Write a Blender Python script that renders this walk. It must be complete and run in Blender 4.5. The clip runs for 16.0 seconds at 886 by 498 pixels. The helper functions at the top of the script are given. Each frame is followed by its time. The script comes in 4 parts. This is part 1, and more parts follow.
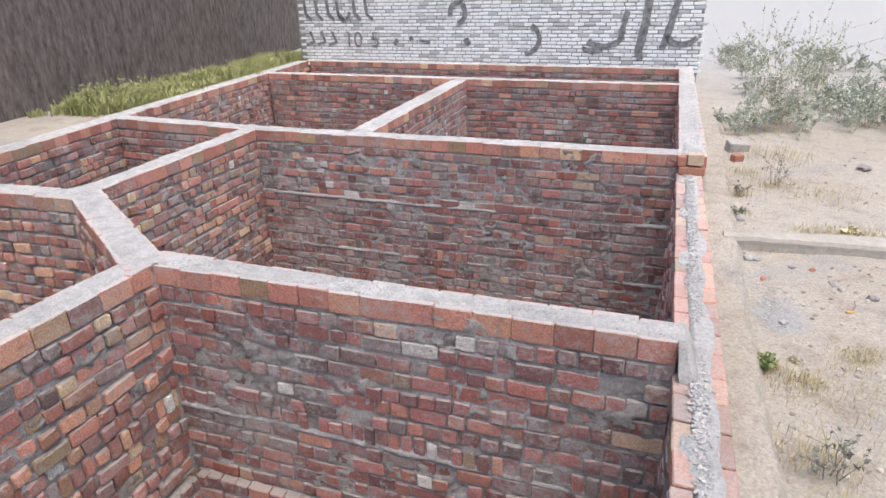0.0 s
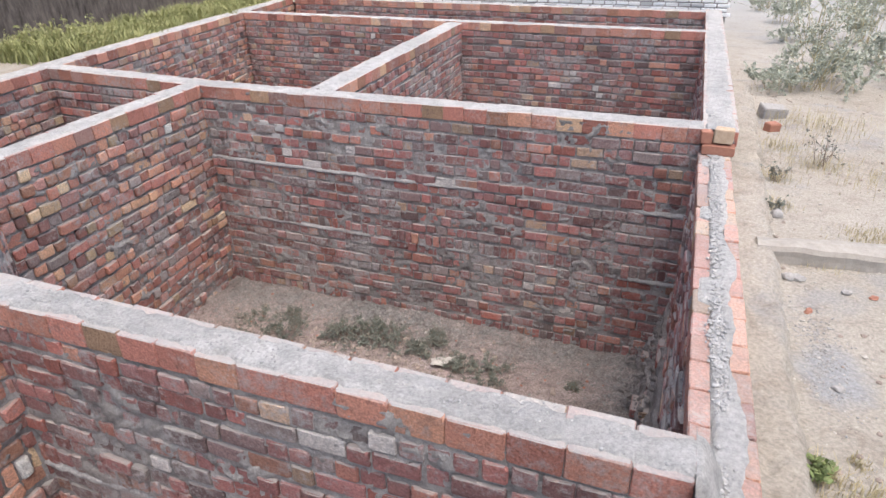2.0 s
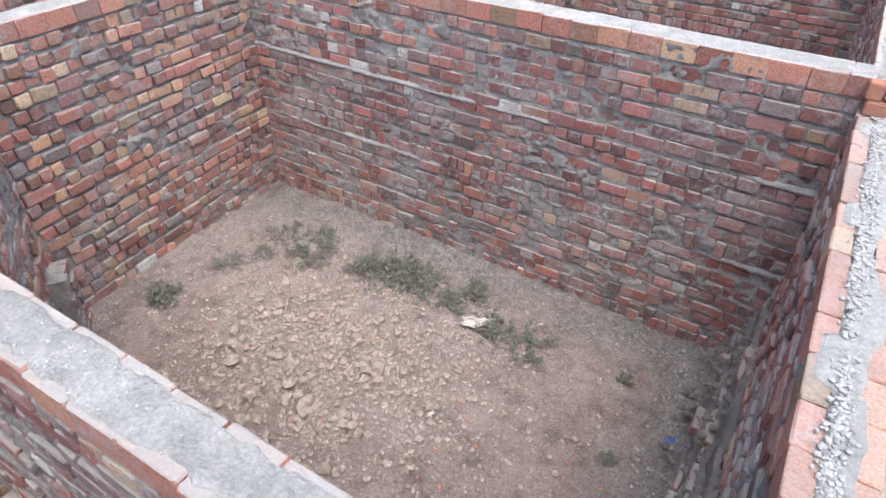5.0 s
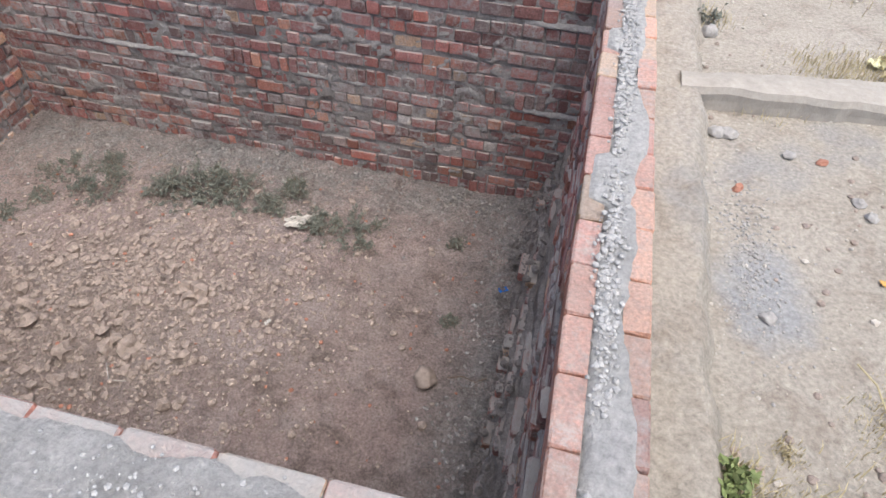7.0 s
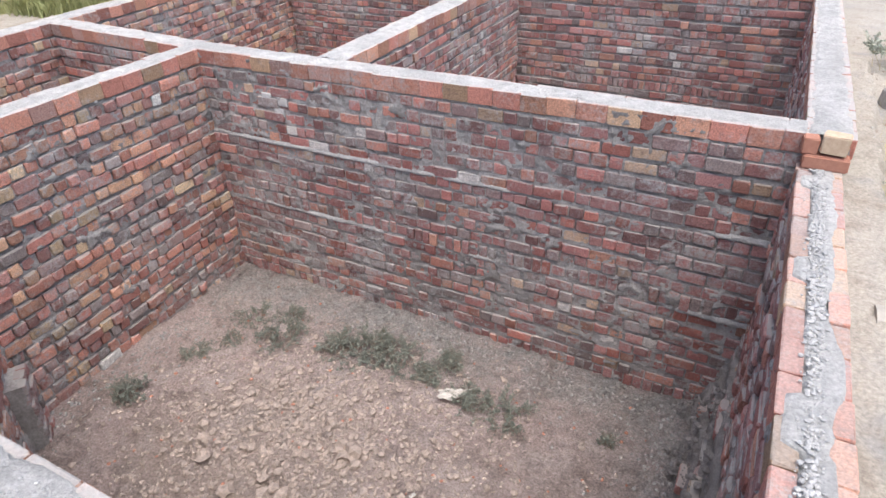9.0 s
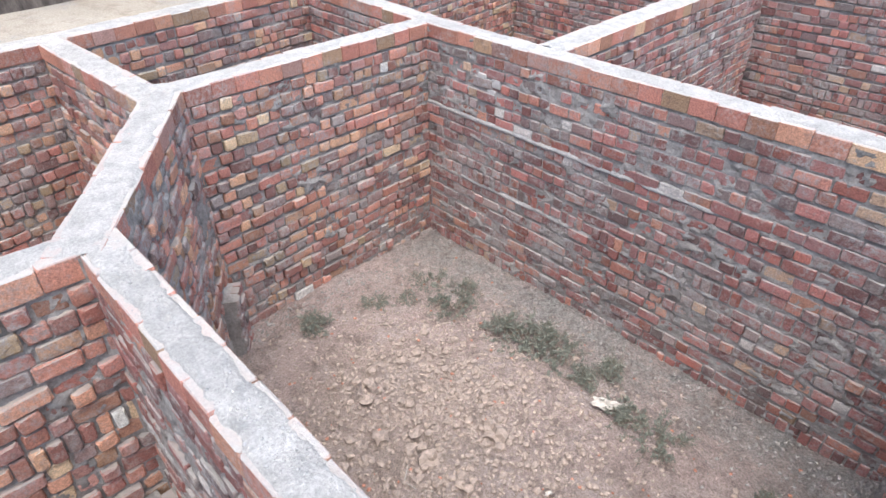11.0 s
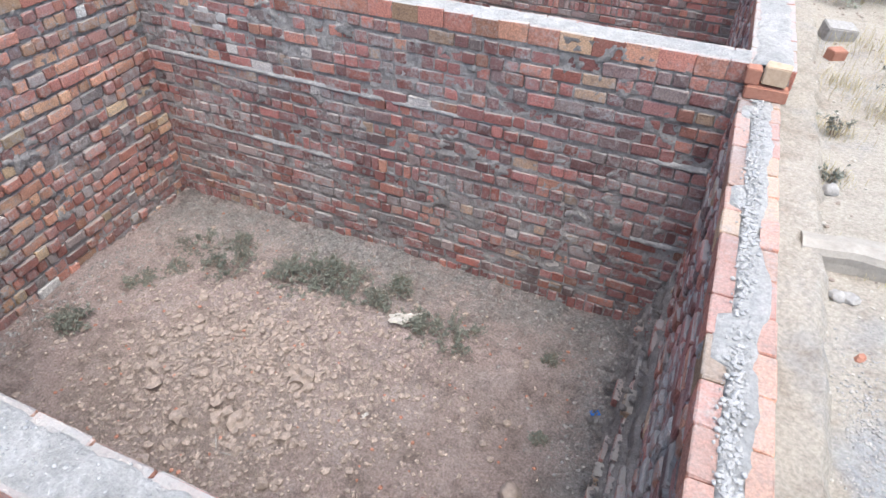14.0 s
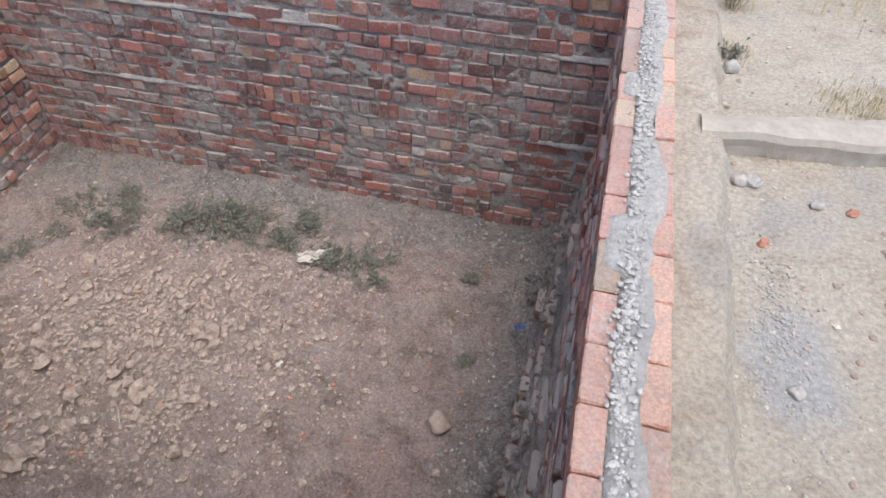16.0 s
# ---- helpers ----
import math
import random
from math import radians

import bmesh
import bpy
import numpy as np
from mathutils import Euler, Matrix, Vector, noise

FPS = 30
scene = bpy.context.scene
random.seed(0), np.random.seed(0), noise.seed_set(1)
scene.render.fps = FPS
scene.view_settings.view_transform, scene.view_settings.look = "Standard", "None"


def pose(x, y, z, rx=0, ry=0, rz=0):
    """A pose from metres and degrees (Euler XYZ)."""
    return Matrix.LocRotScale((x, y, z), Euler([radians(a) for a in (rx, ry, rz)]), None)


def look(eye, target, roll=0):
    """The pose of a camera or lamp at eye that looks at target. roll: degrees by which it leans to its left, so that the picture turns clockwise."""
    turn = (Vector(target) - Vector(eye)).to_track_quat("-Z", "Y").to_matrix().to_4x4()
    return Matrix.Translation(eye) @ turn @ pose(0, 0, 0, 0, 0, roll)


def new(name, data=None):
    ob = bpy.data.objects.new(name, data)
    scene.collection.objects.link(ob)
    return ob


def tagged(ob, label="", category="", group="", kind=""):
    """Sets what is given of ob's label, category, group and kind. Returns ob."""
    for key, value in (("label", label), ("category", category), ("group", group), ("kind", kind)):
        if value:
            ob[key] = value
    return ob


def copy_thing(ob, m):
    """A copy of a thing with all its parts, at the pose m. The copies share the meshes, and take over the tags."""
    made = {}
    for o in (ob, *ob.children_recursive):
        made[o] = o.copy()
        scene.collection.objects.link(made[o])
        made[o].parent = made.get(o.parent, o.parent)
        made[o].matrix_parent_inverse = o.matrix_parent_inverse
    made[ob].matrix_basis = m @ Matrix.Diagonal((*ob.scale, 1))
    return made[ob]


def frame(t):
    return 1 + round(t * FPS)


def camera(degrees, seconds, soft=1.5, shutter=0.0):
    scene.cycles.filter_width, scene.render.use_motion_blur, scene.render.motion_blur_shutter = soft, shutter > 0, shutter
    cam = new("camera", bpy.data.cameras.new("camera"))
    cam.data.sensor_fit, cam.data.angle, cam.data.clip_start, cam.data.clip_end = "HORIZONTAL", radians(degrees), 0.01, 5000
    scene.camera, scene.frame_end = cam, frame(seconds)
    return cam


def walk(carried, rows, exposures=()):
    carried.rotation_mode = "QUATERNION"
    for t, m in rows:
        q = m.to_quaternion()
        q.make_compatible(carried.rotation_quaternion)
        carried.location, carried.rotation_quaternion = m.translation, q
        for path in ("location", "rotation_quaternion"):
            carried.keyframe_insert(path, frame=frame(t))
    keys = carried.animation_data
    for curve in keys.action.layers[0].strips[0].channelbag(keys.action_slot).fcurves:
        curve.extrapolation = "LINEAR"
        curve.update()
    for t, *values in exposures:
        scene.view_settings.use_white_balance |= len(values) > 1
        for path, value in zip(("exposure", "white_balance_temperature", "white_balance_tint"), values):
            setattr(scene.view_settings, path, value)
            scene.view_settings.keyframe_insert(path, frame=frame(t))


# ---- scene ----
import functools

cam = camera(71.4, 16.0)
PATH = [
    (0, (-0.185, -6.724, 1.592), (-0.816, -4.987, 0.827), -1.3),
    (0.5, (-0.181, -6.43, 1.576), (-0.701, -4.701, 0.717), -1.1),
    (1, (-0.194, -6.145, 1.591), (-0.677, -4.431, 0.682), -1.0),
    (1.5, (-0.216, -5.793, 1.533), (-0.82, -4.132, 0.597), -0.2),
    (2, (-0.23, -5.436, 1.544), (-0.871, -3.787, 0.61), -1.0),
    (2.5, (-0.302, -5.195, 1.568), (-1.018, -3.612, 0.577), -1.8),
    (3, (-0.268, -4.963, 1.489), (-1.047, -3.395, 0.523), -1.5),
    (5.5, (-0.318, -4.204, 1.329), (-1.096, -2.957, -0.028), 0.4),
    (6, (-0.281, -4.179, 1.29), (-0.915, -2.999, -0.194), 1.5),
    (6.5, (-0.217, -4.175, 1.276), (-0.694, -2.948, -0.229), 2.0),
    (7, (-0.122, -4.143, 1.217), (-0.414, -2.803, -0.238), 2.2),
    (7.5, (-0.113, -4.12, 1.243), (-0.44, -2.668, -0.093), 0.1),
    (8, (-0.128, -4.138, 1.325), (-0.508, -2.536, 0.19), 0.3),
    (8.5, (-0.204, -4.202, 1.421), (-0.769, -2.596, 0.371), -0.7),
    (9, (-0.291, -4.211, 1.451), (-1.098, -2.718, 0.393), -1.5),
    (9.5, (-0.348, -4.254, 1.548), (-1.317, -2.895, 0.446), -2.1),
    (10, (-0.397, -4.286, 1.628), (-1.51, -3.045, 0.523), -2.7),
    (12.5, (-0.351, -4.274, 1.544), (-1.592, -3.179, 0.42), 1.1),
    (13, (-0.303, -4.223, 1.561), (-1.426, -3.033, 0.411), 0.7),
    (13.5, (-0.339, -4.192, 1.498), (-1.22, -2.851, 0.303), 2.2),
    (14, (-0.309, -4.232, 1.47), (-0.901, -2.791, 0.216), 2.0),
    (14.5, (-0.134, -4.249, 1.332), (-0.55, -2.802, 0.016), 0.4),
    (15, (-0.1, -4.237, 1.284), (-0.312, -2.838, -0.129), 0.8),
    (15.5, (-0.069, -4.071, 1.264), (-0.294, -2.696, -0.171), -0.1),
    (16, (-0.133, -3.924, 1.298), (-0.494, -2.583, -0.142), -0.2),
]
walk(cam, [(t, look(eye, target, roll)) for t, eye, target, roll in PATH],
     [(0, 0.93, 6500, 10), (1.5, 0.93, 6500, 10), (3, 1.06, 6350, 9), (5.5, 1.24, 6200, 7), (6, 1.2, 6200, 7), (7, 0.90, 6400, 8), (8, 0.88, 6400, 9), (9.5, 1.26, 6300, 8),
      (10.5, 1.32, 6250, 7), (12.5, 1.32, 6100, 7), (13.5, 1.36, 6100, 6), (14.5, 1.04, 6200, 6), (15.2, 0.9, 6350, 8), (16, 0.86, 6400, 8)])

# ---- light ----
world = bpy.data.worlds.new("World")
scene.world = world
world.use_nodes = True
wn = world.node_tree.nodes
sky = wn.new("ShaderNodeTexSky")
sky.sky_type, sky.sun_disc = "NISHITA", False
sky.sun_elevation, sky.sun_rotation = radians(73), radians(132)
sky.dust_density, sky.air_density, sky.ozone_density = 4.0, 1.0, 0.6
world.node_tree.links.new(sky.outputs[0], wn["Background"].inputs[0])
wn["Background"].inputs[1].default_value = 0.15
sun = new("sun", bpy.data.lights.new("sun", "SUN"))
sun.data.energy, sun.data.angle, sun.data.color = 1.35, radians(60), (1.0, 0.962, 0.915)
sun.matrix_world = look((1.8, -1.6, 8.0), (0, 0, 0))


# ---- materials ----
class Nodes:
    """A short way to write a node material."""

    def __init__(self, name):
        self.mat = bpy.data.materials.new(name)
        self.mat.use_nodes = True
        self.tree = self.mat.node_tree
        self.bsdf = self.tree.nodes["Principled BSDF"]
        self.bsdf.inputs["Roughness"].default_value = 0.92
        self.bsdf.inputs["Specular IOR Level"].default_value = 0.25
        self.geo = self.tree.nodes.new("ShaderNodeNewGeometry")

    def put(self, socket, value):
        if hasattr(value, "is_output"):
            self.tree.links.new(value, socket)
        elif value is not None:
            socket.default_value = value

    def noise(self, scale, detail=6.0, rough=0.6, stretch=None, w=0.0):
        n = self.tree.nodes.new("ShaderNodeTexNoise")
        n.inputs["Scale"].default_value, n.inputs["Detail"].default_value, n.inputs["Roughness"].default_value = scale, detail, rough
        m = self.tree.nodes.new("ShaderNodeMapping")
        m.inputs["Location"].default_value = (w, w * 1.7, w * 0.6)
        if stretch:
            m.inputs["Scale"].default_value = stretch
        self.tree.links.new(self.geo.outputs["Position"], m.inputs["Vector"])
        self.tree.links.new(m.outputs[0], n.inputs["Vector"])
        return n.outputs["Fac"]

    def ramp(self, value, stops, constant=False):
        r = self.tree.nodes.new("ShaderNodeValToRGB")
        r.color_ramp.interpolation = "CONSTANT" if constant else "LINEAR"
        while len(r.color_ramp.elements) < len(stops):
            r.color_ramp.elements.new(0.5)
        for e, (p, c) in zip(r.color_ramp.elements, stops):
            e.position = p
            e.color = (*c, 1) if isinstance(c, tuple) else (c, c, c, 1)
        self.put(r.inputs[0], value)
        return r.outputs[0]

    def mix(self, fac, a, b, how="MIX"):
        m = self.tree.nodes.new("ShaderNodeMix")
        m.data_type, m.blend_type = "RGBA", how
        self.put(m.inputs[0], fac)
        self.put(m.inputs[6], (*a, 1) if isinstance(a, tuple) else a)
        self.put(m.inputs[7], (*b, 1) if isinstance(b, tuple) else b)
        return m.outputs[2]

    def math(self, how, a, b=0.5):
        m = self.tree.nodes.new("ShaderNodeMath")
        m.operation = how
        self.put(m.inputs[0], a)
        self.put(m.inputs[1], b)
        return m.outputs[0]

    def up(self):
        s = self.tree.nodes.new("ShaderNodeSeparateXYZ")
        self.tree.links.new(self.geo.outputs["Normal"], s.inputs[0])
        return s.outputs["Z"]

    def where(self, axis):
        s = self.tree.nodes.new("ShaderNodeSeparateXYZ")
        self.tree.links.new(self.geo.outputs["Position"], s.inputs[0])
        return s.outputs[axis]

    def done(self, colour, height=None, strength=0.5, distance=0.01):
        self.put(self.bsdf.inputs["Base Color"], (*colour, 1) if isinstance(colour, tuple) else colour)
        if height is not None:
            b = self.tree.nodes.new("ShaderNodeBump")
            b.inputs["Strength"].default_value, b.inputs["Distance"].default_value = strength, distance
            self.put(b.inputs["Height"], height)
            self.tree.links.new(b.outputs[0], self.bsdf.inputs["Normal"])
        return self.mat


MAUVE = [(0.0, (0.36, 0.150, 0.130)), (0.16, (0.31, 0.140, 0.128)), (0.32, (0.255, 0.130, 0.122)), (0.44, (0.40, 0.180, 0.138)), (0.56, (0.34, 0.170, 0.155)),
         (0.68, (0.225, 0.150, 0.142)), (0.77, (0.42, 0.215, 0.155)), (0.84, (0.37, 0.140, 0.110)), (0.90, (0.29, 0.225, 0.21)), (0.96, (0.44, 0.30, 0.21)), (0.988, (0.50, 0.46, 0.43))]
WARM = [(0.0, (0.464, 0.215, 0.161)), (0.16, (0.410, 0.181, 0.147)), (0.30, (0.324, 0.169, 0.149)), (0.42, (0.518, 0.271, 0.184)), (0.56, (0.432, 0.232, 0.198)),
        (0.68, (0.259, 0.175, 0.161)), (0.75, (0.540, 0.322, 0.207)), (0.84, (0.421, 0.169, 0.132)), (0.89, (0.335, 0.277, 0.259)), (0.94, (0.540, 0.395, 0.253)), (0.985, (0.562, 0.554, 0.517))]
CAPS = [(0.0, (0.47, 0.225, 0.165)), (0.3, (0.52, 0.275, 0.190)), (0.55, (0.43, 0.190, 0.148)), (0.8, (0.34, 0.205, 0.175)), (0.9, (0.53, 0.35, 0.23))]


def brick_material(name, island, palette, cap=0.0):
    """Fired brick with grain, soot, mortar dust and lime; cap: how far cement covers its upper side."""
    n = Nodes(name)
    if island:
        rnd = n.geo.outputs["Random Per Island"]
    else:
        info = n.tree.nodes.new("ShaderNodeObjectInfo")
        rnd = info.outputs["Random"]
    base = n.ramp(rnd, palette, constant=True)
    shade = n.ramp(n.math("FRACT", n.math("MULTIPLY", rnd, 37.0)), [(0.0, 0.62), (1.0, 1.42)])
    base = n.mix(1.0, base, shade, "MULTIPLY")
    grain = n.noise(85, 8, 0.72)
    base = n.mix(1.0, base, n.ramp(grain, [(0.3, 0.52), (0.7, 1.42)]), "MULTIPLY")
    soot = n.noise(14, 6, 0.7, w=3.0)
    base = n.mix(n.ramp(soot, [(0.56, 0.0), (0.72, 0.6)]), base, (0.135, 0.095, 0.088))
    dust = n.noise(22, 8, 0.78, w=8.0)
    wide = n.noise(1.5, 4, 0.55, w=5.0)
    cover = n.math("ADD", dust, n.math("MULTIPLY", n.math("SUBTRACT", wide, 0.5), 0.7))
    grey = n.mix(grain, (0.25, 0.228, 0.22), (0.54, 0.51, 0.495))
    each = n.math("MULTIPLY", n.math("SUBTRACT", n.math("FRACT", n.math("MULTIPLY", rnd, 91.0)), 0.5), 0.1)
    cover = n.math("ADD", cover, each)
    base = n.mix(n.ramp(cover, [(0.48, 0.03), (0.58, 0.42), (0.68, 0.95)] if not cap else [(0.52, 0.0), (0.70, 0.65)]), base, grey)
    # chalky lime bloom in broad patches
    bloom = n.math("MULTIPLY", n.ramp(n.noise(2.2, 5, 0.6, w=15.0), [(0.54, 0.0), (0.68, 0.7)]), n.ramp(n.noise(30, 7, 0.75, w=12.0), [(0.46, 0.0), (0.62, 1.0)]))
    base = n.mix(bloom, base, (0.56, 0.53, 0.51))
    if cap:
        speck = n.ramp(n.noise(40, 8, 0.8, w=2.0), [(0.30, 0.35 + 0.5 * cap), (0.60, 1.0)])
        patch = n.ramp(n.noise(6, 5, 0.65, w=7.0), [(0.36, cap * 0.8), (0.6, cap)])
        crust = n.math("MULTIPLY", n.ramp(n.up(), [(0.5, 0.0), (0.8, 1.0)]), n.math("MULTIPLY", speck, patch))
        base = n.mix(crust, base, n.mix(grain, (0.35, 0.334, 0.318), (0.58, 0.56, 0.54)))
    else:
        crust = n.ramp(n.up(), [(0.6, 0.0), (0.9, 0.8)])
        base = n.mix(crust, base, (0.36, 0.34, 0.32))
    height = n.math("ADD", n.math("MULTIPLY", grain, 0.7), n.math("MULTIPLY", dust, 1.3))
    return n.done(base, height, 1.0, 0.012)


def mortar_material(name, low, high, scale=1.0):
    n = Nodes(name)
    a, b, c = n.noise(5 * scale, 8, 0.7), n.noise(45 * scale, 8, 0.75, w=4.0), n.noise(0.9, 3, 0.5, w=9.0)
    col = n.mix(n.ramp(a, [(0.3, 0.0), (0.7, 1.0)]), low, high)
    col = n.mix(1.0, col, n.ramp(b, [(0.25, 0.55), (0.7, 1.25)]), "MULTIPLY")
    col = n.mix(n.ramp(c, [(0.45, 0.0), (0.75, 0.45)]), col, tuple(v * 0.7 for v in low))
    return n.done(col, n.math("ADD", a, b), 1.0, 0.02)


BRICK = {tone: (brick_material(tone + "_brick", False, palette), brick_material(tone + "_brick_joined", True, palette)) for tone, palette in (("mauve", MAUVE), ("warm", WARM))}
CAP = brick_material("cap_brick", False, CAPS, 1.0), brick_material("cap_brick_joined", True, CAPS, 1.0)
BARE_CAP = brick_material("bare_cap_brick", False, CAPS, 0.5), brick_material("bare_cap_brick_joined", True, CAPS, 0.5)
MORTAR = mortar_material("mortar", (0.215, 0.198, 0.189), (0.52, 0.49, 0.47))
LIP = mortar_material("pale_mortar", (0.33, 0.315, 0.305), (0.52, 0.50, 0.49))
CRUST = mortar_material("cement_crust", (0.36, 0.352, 0.341), (0.62, 0.607, 0.592), 1.6)
MUCK = mortar_material("earthy_mortar", (0.17, 0.15, 0.142), (0.36, 0.33, 0.318), 2.0)
CEMENT = mortar_material("wet_cement", (0.38, 0.375, 0.365), (0.54, 0.53, 0.52))


def soil_material():
    n = Nodes("pit_soil")
    big, mid, fine = n.noise(0.9, 5, 0.6), n.noise(6, 8, 0.7, w=2.0), n.noise(55, 8, 0.75, w=5.0)
    col = n.mix(n.ramp(big, [(0.35, 0.0), (0.65, 1.0)]), (0.48, 0.372, 0.345), (0.395, 0.318, 0.29))
    col = n.mix(n.ramp(mid, [(0.47, 0.0), (0.62, 0.7)]), col, (0.17, 0.137, 0.122))
    col = n.mix(n.ramp(n.noise(2.6, 6, 0.65, w=7.0), [(0.48, 0.0), (0.62, 0.75)]), col, (0.49, 0.41, 0.385))
    # a heap of ochre earth tipped in the middle
    away = n.math("ADD", n.math("POWER", n.math("MULTIPLY", n.math("ADD", n.where("X"), 3.0), 0.85), 2.0), n.math("POWER", n.math("ADD", n.where("Y"), 2.3), 2.0))
    heap = n.math("ADD", away, n.math("MULTIPLY", n.math("SUBTRACT", n.noise(3.0, 6, 0.7, w=21.0), 0.5), 1.6))
    col = n.mix(n.ramp(heap, [(0.35, 0.42), (0.95, 0.0)]), col, (0.37, 0.298, 0.25))
    # grey building dust along the foot of the walls
    edge = n.math("MAXIMUM", n.ramp(n.math("MULTIPLY", n.math("ADD", n.where("Y"), 2.0), 0.5), [(0.5, 0.0), (0.9, 1.0)]),
                  n.ramp(n.math("MULTIPLY", n.math("ADD", n.where("X"), 1.0), 1.0), [(0.25, 0.0), (0.75, 1.0)]))
    edge = n.math("MULTIPLY", edge, n.ramp(n.noise(3.5, 6, 0.7, w=11.0), [(0.35, 0.25), (0.6, 1.0)]))
    col = n.mix(edge, col, n.mix(n.ramp(n.noise(15, 8, 0.75, w=31.0), [(0.4, 0.0), (0.62, 1.0)]), (0.19, 0.18, 0.172), (0.36, 0.348, 0.338)))
    col = n.mix(1.0, col, n.ramp(fine, [(0.3, 0.42), (0.68, 1.42)]), "MULTIPLY")
    return n.done(col, n.math("ADD", mid, n.math("MULTIPLY", fine, 0.8)), 1.0, 0.06)


def sand_material():
    n = Nodes("dry_ground")
    big, mid, fine = n.noise(0.45, 5, 0.6), n.noise(4, 8, 0.7, w=2.0), n.noise(50, 8, 0.75, w=5.0)
    col = n.mix(n.ramp(big, [(0.38, 0.0), (0.62, 1.0)]), (0.345, 0.308, 0.258), (0.405, 0.368, 0.32))
    col = n.mix(n.ramp(mid, [(0.50, 0.0), (0.66, 0.6)]), col, (0.235, 0.192, 0.155))
    col = n.mix(n.ramp(n.noise(1.6, 6, 0.65, w=13.0), [(0.55, 0.0), (0.66, 0.6)]), col, (0.29, 0.286, 0.282))
    # cement slurry washed into the dust beside the wall
    away = n.math("ADD", n.math("POWER", n.math("MULTIPLY", n.math("SUBTRACT", n.where("X"), 0.70), 5.2), 2.0), n.math("POWER", n.math("MULTIPLY", n.math("ADD", n.where("Y"), 2.52), 3.4), 2.0))
    stain = n.math("ADD", away, n.math("MULTIPLY", n.math("SUBTRACT", n.noise(6.0, 6, 0.7, w=27.0), 0.5), 2.2))
    col = n.mix(n.ramp(stain, [(0.3, 0.8), (1.0, 0.0)]), col, (0.295, 0.302, 0.31))
    # distance haze put into the colour: ground fades to flat grey northwards
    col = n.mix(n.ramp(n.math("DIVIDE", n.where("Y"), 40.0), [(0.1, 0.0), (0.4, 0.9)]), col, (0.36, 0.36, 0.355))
    col = n.mix(1.0, col, n.ramp(fine, [(0.25, 0.52), (0.7, 1.3)]), "MULTIPLY")
    return n.done(col, n.math("ADD", mid, n.math("MULTIPLY", fine, 0.8)), 0.9, 0.016)


def plain(name, a, b, scale=20, bump=0.3, rough=0.9, stretch=None):
    n = Nodes(name)
    f = n.noise(scale, 7, 0.7, stretch)
    n.bsdf.inputs["Roughness"].default_value = rough
    return n.done(n.mix(n.ramp(f, [(0.3, 0.0), (0.7, 1.0)]), a, b), f, bump, 0.01)


SOIL, SAND = soil_material(), sand_material()
CLOD = plain("clod_earth", (0.19, 0.152, 0.13), (0.405, 0.33, 0.283), 25, 0.9)
ROCK = plain("grey_stone", (0.25, 0.235, 0.22), (0.42, 0.40, 0.38), 30, 0.5)
GRAVEL = plain("pale_gravel", (0.26, 0.255, 0.25), (0.46, 0.452, 0.442), 40, 0.4)
RUBBLE = plain("dark_rubble", (0.16, 0.138, 0.132), (0.34, 0.305, 0.292), 30, 0.9)
RED = plain("red_brick_chip", (0.31, 0.14, 0.10), (0.40, 0.20, 0.14), 30, 0.6)
TAN = plain("tan_brick", (0.40, 0.29, 0.20), (0.54, 0.42, 0.31), 35, 0.6)
LEAF = plain("dusty_leaf", (0.12, 0.13, 0.105), (0.24, 0.25, 0.215), 30, 0.2, 0.8)
FRESH = plain("fresh_leaf", (0.13, 0.17, 0.06), (0.24, 0.28, 0.12), 30, 0.2, 0.8)
GRASS = plain("green_grass", (0.20, 0.225, 0.085), (0.42, 0.41, 0.20), 6, 0.2, 0.8)
STRAW = plain("dry_straw", (0.36, 0.30, 0.17), (0.52, 0.45, 0.28), 30, 0.2, 0.8)
# shrub leaves are lightened in their colour to stand in for haze
SHRUB = plain("hazed_shrub_leaf", (0.33, 0.355, 0.28), (0.48, 0.50, 0.42), 8, 0.2, 0.8)
TWIG = plain("twig", (0.14, 0.10, 0.07), (0.26, 0.20, 0.15), 30, 0.4)
PAPER = plain("dirty_paper", (0.30, 0.275, 0.245), (0.50, 0.47, 0.43), 18, 0.2, 0.7)
BLUE = plain("blue_plastic", (0.02, 0.12, 0.42), (0.05, 0.22, 0.62), 20, 0.2, 0.4)
PAINT_BLACK = plain("faded_black_paint", (0.06, 0.06, 0.065), (0.36, 0.355, 0.35), 9, 0.3)
DARK_WALL = plain("rough_dark_mud", (0.05, 0.042, 0.038), (0.21, 0.175, 0.155), 6.5, 1.0, 0.95, (1.6, 1.6, 0.55))


def whitewash():
    n = Nodes("whitewashed_brick")
    info = n.tree.nodes.new("ShaderNodeObjectInfo")
    rnd = n.math("FRACT", n.math("ADD", n.geo.outputs["Random Per Island"], info.outputs["Random"]))
    base = n.ramp(rnd, [(0.0, 0.80), (0.4, 0.86), (0.75, 0.74), (0.93, 0.5)])
    peel = n.noise(6, 8, 0.75)
    base = n.mix(n.ramp(peel, [(0.58, 0.0), (0.66, 0.75)]), base, (0.3, 0.285, 0.275))
    return n.done(base, n.noise(40, 6, 0.7), 0.6, 0.01)


WHITE = whitewash()


# ---- mesh helpers ----
def mesh_of(name, verts, faces, material, smooth=False):
    me = bpy.data.meshes.new(name)
    me.from_pydata([tuple(v) for v in verts], [], faces)
    me.materials.append(material)
    if smooth:
        me.polygons.foreach_set("use_smooth", [True] * len(me.polygons))
    me.update()
    return me


